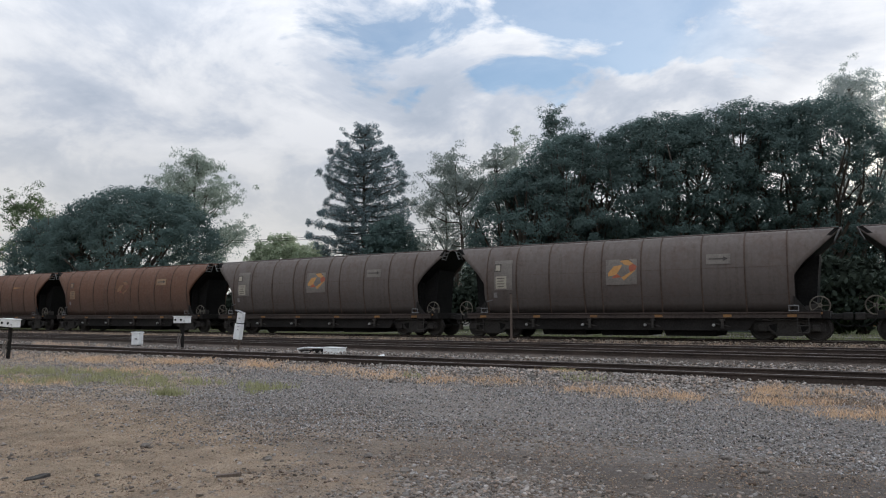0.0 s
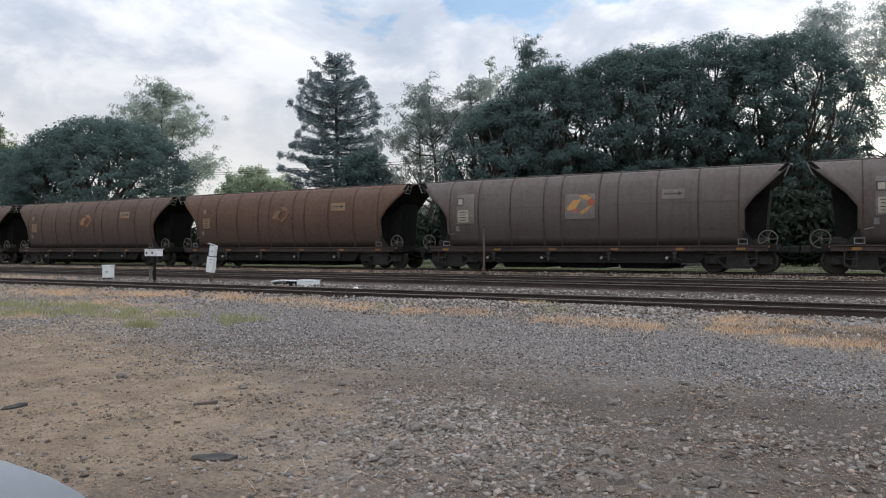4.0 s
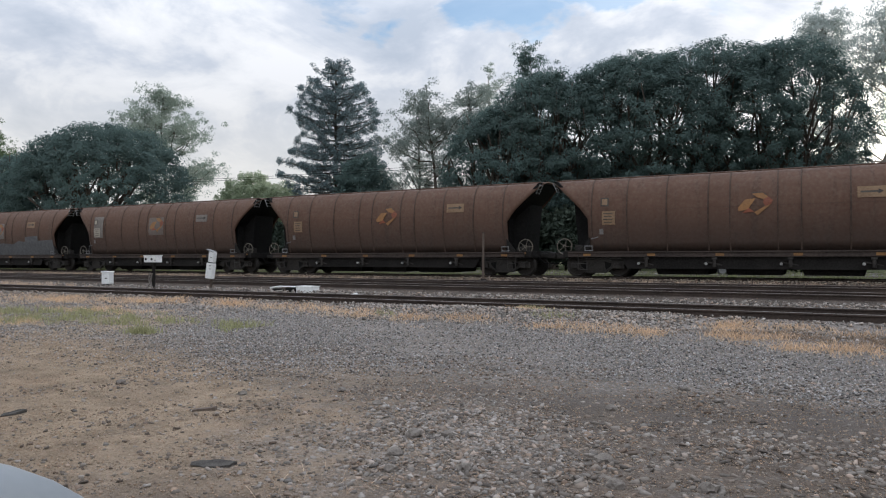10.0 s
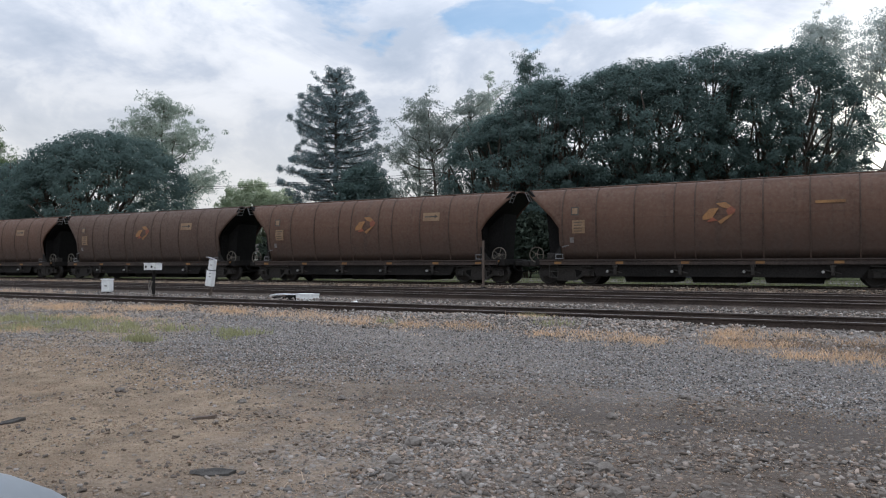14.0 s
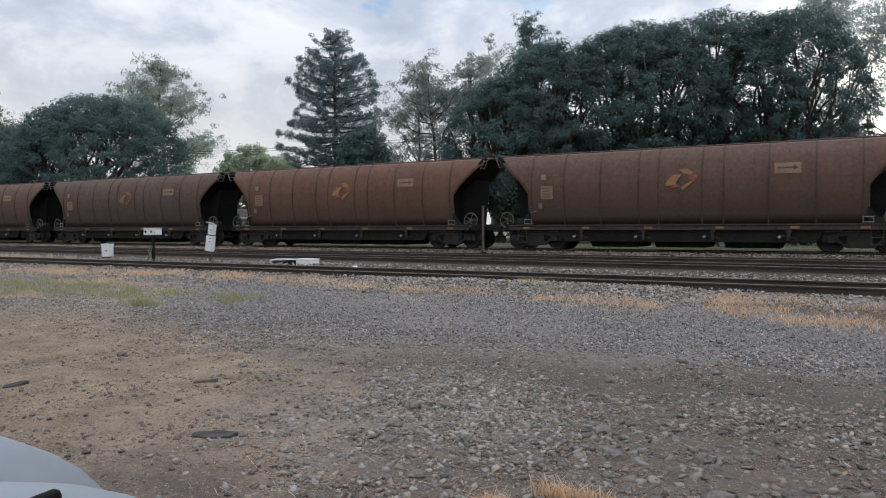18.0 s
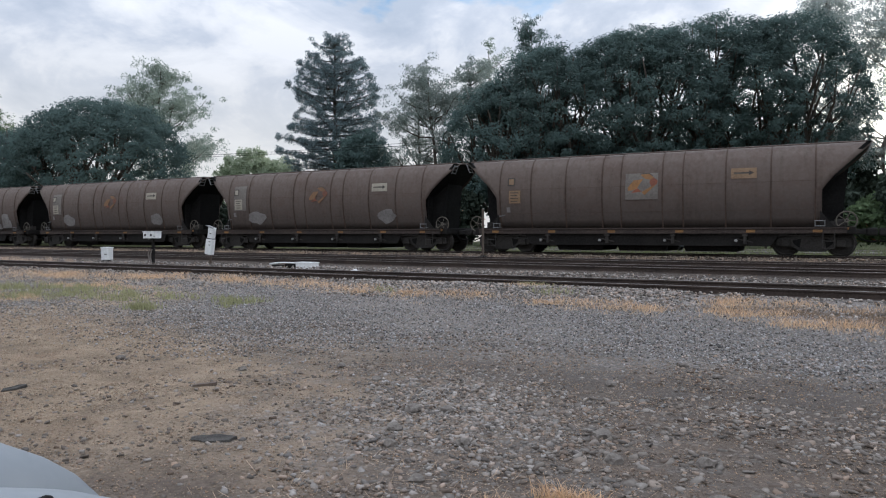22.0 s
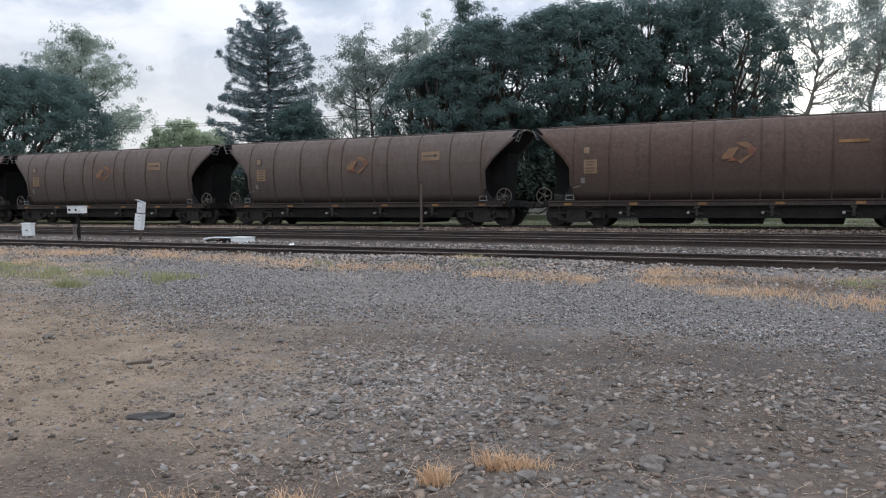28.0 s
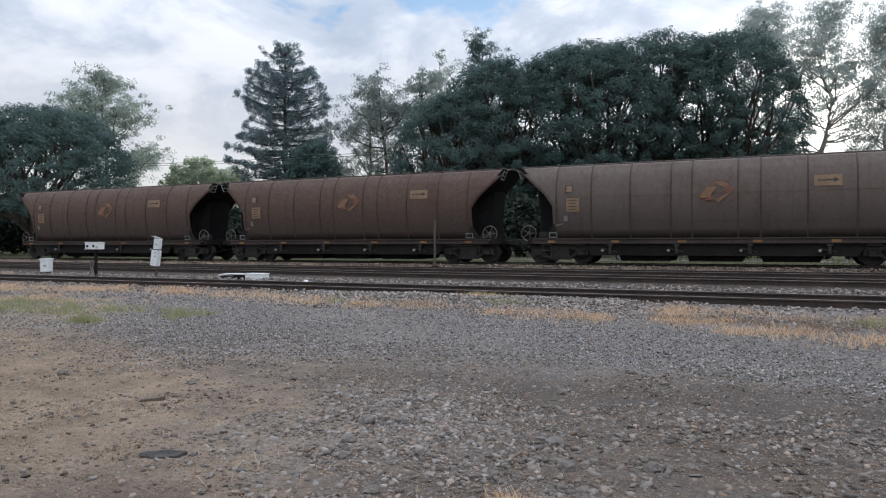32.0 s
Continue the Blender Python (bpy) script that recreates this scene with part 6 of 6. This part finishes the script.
def parked_car(x, y, turn, paint, label):
    c = holder("parked_car", pose(x, y, 0.24, 0, 0, turn), label, "car", "cars on the street")
    side = [(-2.15, 0.30), (-2.20, 0.62), (-2.05, 0.80), (-1.15, 0.93), (-0.45, 1.40), (0.90, 1.44), (1.55, 1.02), (2.05, 0.95), (2.15, 0.55), (2.10, 0.28)]
    bm = prism(bmesh.new(), side, -0.85, 0.85)
    bmesh.ops.bevel(bm, geom=[e for e in bm.edges if abs(e.verts[0].co.y - e.verts[1].co.y) < 0.01], offset=0.06, segments=2, affect="EDGES")
    part("body", bm, M[paint], c, smooth=False)
    for s in (-1, 1):
        part("side_window", prism(bmesh.new(), [(-0.95, 0.96), (-0.40, 1.33), (0.15, 1.35), (0.15, 0.98)], s * 0.855 - 0.008, s * 0.855 + 0.008), M["pane"], c, "dark side glass")
        part("side_window", prism(bmesh.new(), [(0.22, 0.98), (0.22, 1.35), (0.85, 1.36), (1.30, 1.04)], s * 0.855 - 0.008, s * 0.855 + 0.008), M["pane"], c, "dark side glass")
        part("headlight", boxed(-2.14, s * 0.62, 0.70, 0.10, 0.30, 0.12, bevel=0.02), M["pane"], c, "glass headlight")
    car_wheels(c, (-1.32, 1.30), 0.80)


parked_car(-43.5, 42.0, 0, "car_white", "white car standing on the street beyond the line")
parked_car(-6.5, 42.0, 180, "car_grey", "dull grey car standing on the street beyond the line")



def white_sign():
    t = holder("street_sign", pose(-11.85, 46.6, 0.22, 0, 0, 12), "tall narrow white sign on a post by the street", "street sign")
    part("post", rod(bmesh.new(), (0, 0.04, 0), (0, 0.04, 2.7), 0.035), M["galv"], t)
    part("panel", boxed(0, 0, 2.1, 0.30, 0.02, 0.95, bevel=0.008), M["white"], t, "white painted panel")
    part("foot", boxed(0, 0.04, 0.06, 0.3, 0.3, 0.12, bevel=0.02), M["pale"], t)


white_sign()


def white_pole():
    t = holder("marker_pole", pose(-35.2, 46.4, 0.22), "slim white pole standing by the street", "pole")
    part("shaft", rod(bmesh.new(), (0, 0, 0), (0, 0, 4.1), 0.05, 0.04, 10), M["white"], t)
    part("cap", rod(bmesh.new(), (0, 0, 4.1), (0, 0, 4.16), 0.06, n=10), M["galv"], t)
    part("foot", boxed(0, 0, 0.05, 0.26, 0.26, 0.10, bevel=0.02), M["pale"], t)


white_pole()


def power_line():
    t = holder("power_line", pose(0, 0, 0), "thin power line strung between two timber poles", "power line")
    a, b = (-76.0, 27.8 + 6, 0), (-28.0, 52.0, 0)
    for k, (x, y, _) in enumerate((a, b)):
        part("pole", rod(bmesh.new(), (x, y, 0.0), (x, y, 9.3), 0.15, 0.10, 10), M["timber"], t, "timber pole")
        part("cross_arm", boxed(x, y, 8.9, 0.12, 1.8, 0.12), M["timber"], t)
    for dy in (-0.7, 0.7):
        bm = bmesh.new()
        limb(bm, [(a[0] + (b[0] - a[0]) * i / 16, a[1] + (b[1] - a[1]) * i / 16 + dy, 8.98 - 0.9 * math.sin(math.pi * i / 16)) for i in range(17)], [0.014] * 17, 4)
        part("wire", bm, M["black"], t)


power_line()


# ---------------------------------------------------------------- the car from whose window the line is seen
HINGE = (-0.70, 0.13, 0.97)


def own_car():
    """The car at whose open window the line is watched: bonnet towards -x."""
    c = holder("silver_car", pose(0, 0, 0), "silver car parked on the gravel with its side window open", "car")
    mid = -0.725
    # lower body: cross-sections along the length, rounded at sill, belt and corners
    rows = []
    bm = bmesh.new()
    for x, low, belt, half in ((-2.46, 0.42, 0.66, 0.52), (-2.40, 0.30, 0.74, 0.68), (-2.20, 0.24, 0.80, 0.79), (-1.75, 0.22, 0.87, 0.835), (-1.10, 0.22, 0.945, 0.85), (0.0, 0.22, 0.955, 0.855),
                               (1.0, 0.22, 0.965, 0.855), (1.60, 0.24, 0.985, 0.84), (1.95, 0.28, 0.97, 0.78), (2.08, 0.34, 0.90, 0.66), (2.12, 0.46, 0.80, 0.52)):
        ring_pts = []
        for f, h in ((-0.86, 0.0), (-0.97, 0.18), (-1.0, 0.55), (-0.985, 0.80), (-0.93, 0.95), (-0.80, 1.0), (-0.40, 1.015), (0.40, 1.015), (0.80, 1.0), (0.93, 0.95), (0.985, 0.80), (1.0, 0.55), (0.97, 0.18), (0.86, 0.0)):
            ring_pts.append(bm.verts.new((x, mid + f * half, low + (belt - low) * h)))
        rows.append(ring_pts)
    for a, b in zip(rows, rows[1:]):
        for k in range(len(a)):
            q = (k + 1) % len(a)
            bm.faces.new((a[k], a[q], b[q], b[k]))
    bm.faces.new(rows[0][::-1])
    bm.faces.new(rows[-1])
    bmesh.ops.recalc_face_normals(bm, faces=bm.faces)
    part("body", bm, M["car_silver"], c, smooth=True)
    # roof shell, arched across and along
    bm = bmesh.new()
    top, under = [], []
    for i in range(9):
        x = -0.30 + 1.85 * i / 8
        for lst, dz in ((top, 0.0), (under, -0.03)):
            lst.append([bm.verts.new((x, mid + 0.70 * (-1 + 2 * k / 8), 1.475 + dz + 0.045 * (1 - (-1 + 2 * k / 8) ** 4) + 0.02 * math.sin(math.pi * i / 8))) for k in range(9)])
    for g in (top, under):
        for a, b in zip(g, g[1:]):
            for k in range(8):
                bm.faces.new((a[k], a[k + 1], b[k + 1], b[k]))
    for k in range(8):
        for i in (0, 8):
            bm.faces.new((top[i][k], top[i][k + 1], under[i][k + 1], under[i][k]))
            bm.faces.new((top[k][i], top[k + 1][i], under[k + 1][i], under[k][i]))
    bmesh.ops.recalc_face_normals(bm, faces=bm.faces)
    part("roof", bm, M["car_silver"], c, smooth=True)
    for y, y2 in ((mid - 0.79, mid - 0.69), (mid + 0.79, mid + 0.69)):
        for a, b in (((-1.05, y, 0.95), (-0.28, y2, 1.48)), ((0.62, y, 0.96), (0.66, y2, 1.48)), ((1.72, y, 0.97), (1.50, y2, 1.48))):
            part("pillar", rod(bmesh.new(), a, b, 0.032), M["car_silver"], c)
    def pane(name, pts, label):
        bm = bmesh.new()
        bm.faces.new([bm.verts.new(p) for p in pts])
        bmesh.ops.solidify(bm, geom=bm.faces[:], thickness=0.006)
        part(name, bm, M["pane"], c, label)
    pane("windscreen", [(-1.08, mid - 0.72, 0.96), (-1.08, mid + 0.72, 0.96), (-0.31, mid + 0.64, 1.475), (-0.31, mid - 0.64, 1.475)], "dark raked windscreen")
    pane("rear_window", [(1.76, mid - 0.68, 0.99), (1.76, mid + 0.68, 0.99), (1.53, mid + 0.62, 1.475), (1.53, mid - 0.62, 1.475)], "dark rear window")
    for s in (-1, 1):
        pane("side_window", [(0.70, mid + s * 0.785, 0.98), (1.66, mid + s * 0.785, 0.99), (1.47, mid + s * 0.70, 1.455), (0.70, mid + s * 0.70, 1.465)], "dark rear side glass")
        if s < 0:
            pane("side_window", [(-0.92, mid + s * 0.785, 0.97), (0.58, mid + s * 0.785, 0.98), (0.60, mid + s * 0.70, 1.465), (-0.26, mid + s * 0.70, 1.455)], "dark side glass")
        part("headlight", boxed(-2.33, mid + s * 0.55, 0.66, 0.16, 0.30, 0.13, m=pose(0, 0, 0, 0, 0, s * -18), bevel=0.03), M["pane"], c, "glass headlight")
        part("tail_light", boxed(2.01, mid + s * 0.60, 0.80, 0.14, 0.22, 0.20, m=pose(0, 0, 0, 0, 0, s * 16), bevel=0.03), M["orange"], c, "red tail light")
        for x in (-1.0, 0.60, 1.62):
            part("door_gap", boxed(x, mid + s * 0.85, 0.62, 0.008, 0.02, 0.54), M["black"], c)
        for x in (0.42, 1.44):
            part("door_handle", boxed(x, mid + s * 0.865, 0.80, 0.16, 0.03, 0.03, bevel=0.01), M["car_silver"], c)
        for x in (-1.45, 1.20):
            part("wheel_arch", ring(bmesh.new(), pose(x, mid + s * 0.815, 0.31, 90), 0.35, 0.03, 22, 6), M["black"], c)
    part("grille", boxed(-2.44, mid, 0.54, 0.06, 0.80, 0.12, bevel=0.02), M["black"], c, "dark front grille")
    for x, h in ((0.55, 1.0), (1.42, 0.98)):
        for y in (-0.42, -1.03):
            part("seat_back", boxed(x, y, h, 0.14, 0.48, 0.62, m=pose(0, 0, 0, 0, 12, 0), bevel=0.04), M["black"], c, "dark seat back")
    part("dashboard", boxed(-0.80, mid, 0.94, 0.42, 1.36, 0.12, bevel=0.04), M["black"], c)
    part("steering_wheel", ring(bmesh.new(), pose(-0.42, -0.40, 0.98, 0, -62), 0.18, 0.017, 22, 6), M["black"], c)
    # wing mirror on its hinge: a rounded shell with a cap over it and a black strip between them, painted for the
    # shadow gap
    hx, hy, hz = HINGE

    def shell(name, m, size, label, swell, parent):
        bm = bmesh.new()
        bmesh.ops.create_uvsphere(bm, u_segments=28, v_segments=16, radius=1)
        for v in bm.verts:
            v.co = m @ Vector([d * math.copysign(abs(q) ** swell, q) for d, q in zip(size, v.co)]) - Vector(HINGE)
        return part(name, bm, M["car_silver"], parent, label, smooth=True)
    mirror = shell("mirror_shell", pose(-0.645, 0.324, 0.972, -18.5), (0.085, 0.28, 0.152), "rounded silver mirror shell", 0.906, c)
    mirror.matrix_basis = pose(hx, hy, hz)
    shell("mirror_cap", pose(-0.744, 0.202, 1.076, -14.3), (0.085, 0.34, 0.129), "silver mirror cap", 0.99, mirror)
    part("mirror_gap", boxed(-0.601 - hx, 0.286 - hy, 1.106 - hz, 0.014, 0.185, 0.013, m=pose(0, 0, 0, 3, 0, 0), bevel=0.005), M["black"], mirror, "black strip drawn as the shadow gap of the mirror")
    part("mirror_glass", boxed(-0.559 - hx, 0.325 - hy, 0.955 - hz, 0.01, 0.36, 0.16, m=pose(0, 0, 0, -15, 0, 0), bevel=0.003), M["mirror"], mirror, "mirror glass")
    part("mirror_arm", boxed(-0.70, 0.14, 0.97, 0.12, 0.16, 0.14, bevel=0.02), M["black"], c)
    car_wheels(c, (-1.45, 1.20), 0.76, middle=-0.725)
    return mirror


def mirror_material():
    a = Mat("mirror_glass", 0.03, 1.0)
    a.paint((0.85, 0.87, 0.88))
    return a.m


M["mirror"] = mirror_material()
MIRROR = own_car()


# ---------------------------------------------------------------- what moves
def travelled(t):
    """Metres along the line of the first joint between wagons, at t seconds."""
    return -0.48 + 19.8620 * t - 0.012923 * t * t + 0.00020446 * t ** 3


def motions():
    times = [2.0 * k for k in range(17)]
    for k, w in enumerate(WAGONS):
        walk(w, [(t, pose(travelled(t) + PITCH * (0.5 - k), TRACK_Y, RAIL_TOP)) for t in times])
    # the wing mirror is folded in
    walk(MIRROR, [(t, pose(*HINGE, 0, 0, a)) for t, a in ((0, 0), (24.6, 0), (25.5, 26), (26.6, 60), (27.2, 78), (32, 78))])
    # the wheelsets roll as the train goes; alike ones share their keys
    ticks = [k / FPS for k in range(32 * FPS + 1)]
    lead = [o for o in WAGONS[0].children if o.name.startswith("wheelset")]
    for o in lead:
        x, y, z = o.location
        walk(o, [(t, pose(x, y, z, 0, math.degrees(travelled(t) / 0.46) % 360, 0)) for t in ticks])
    for w in WAGONS[1:]:
        for o, first in zip([o for o in w.children if o.name.startswith("wheelset")], lead):
            keys = o.animation_data_create()
            keys.action = first.animation_data.action
            keys.action_slot = first.animation_data.action_slot
            o.rotation_mode = "QUATERNION"


motions()
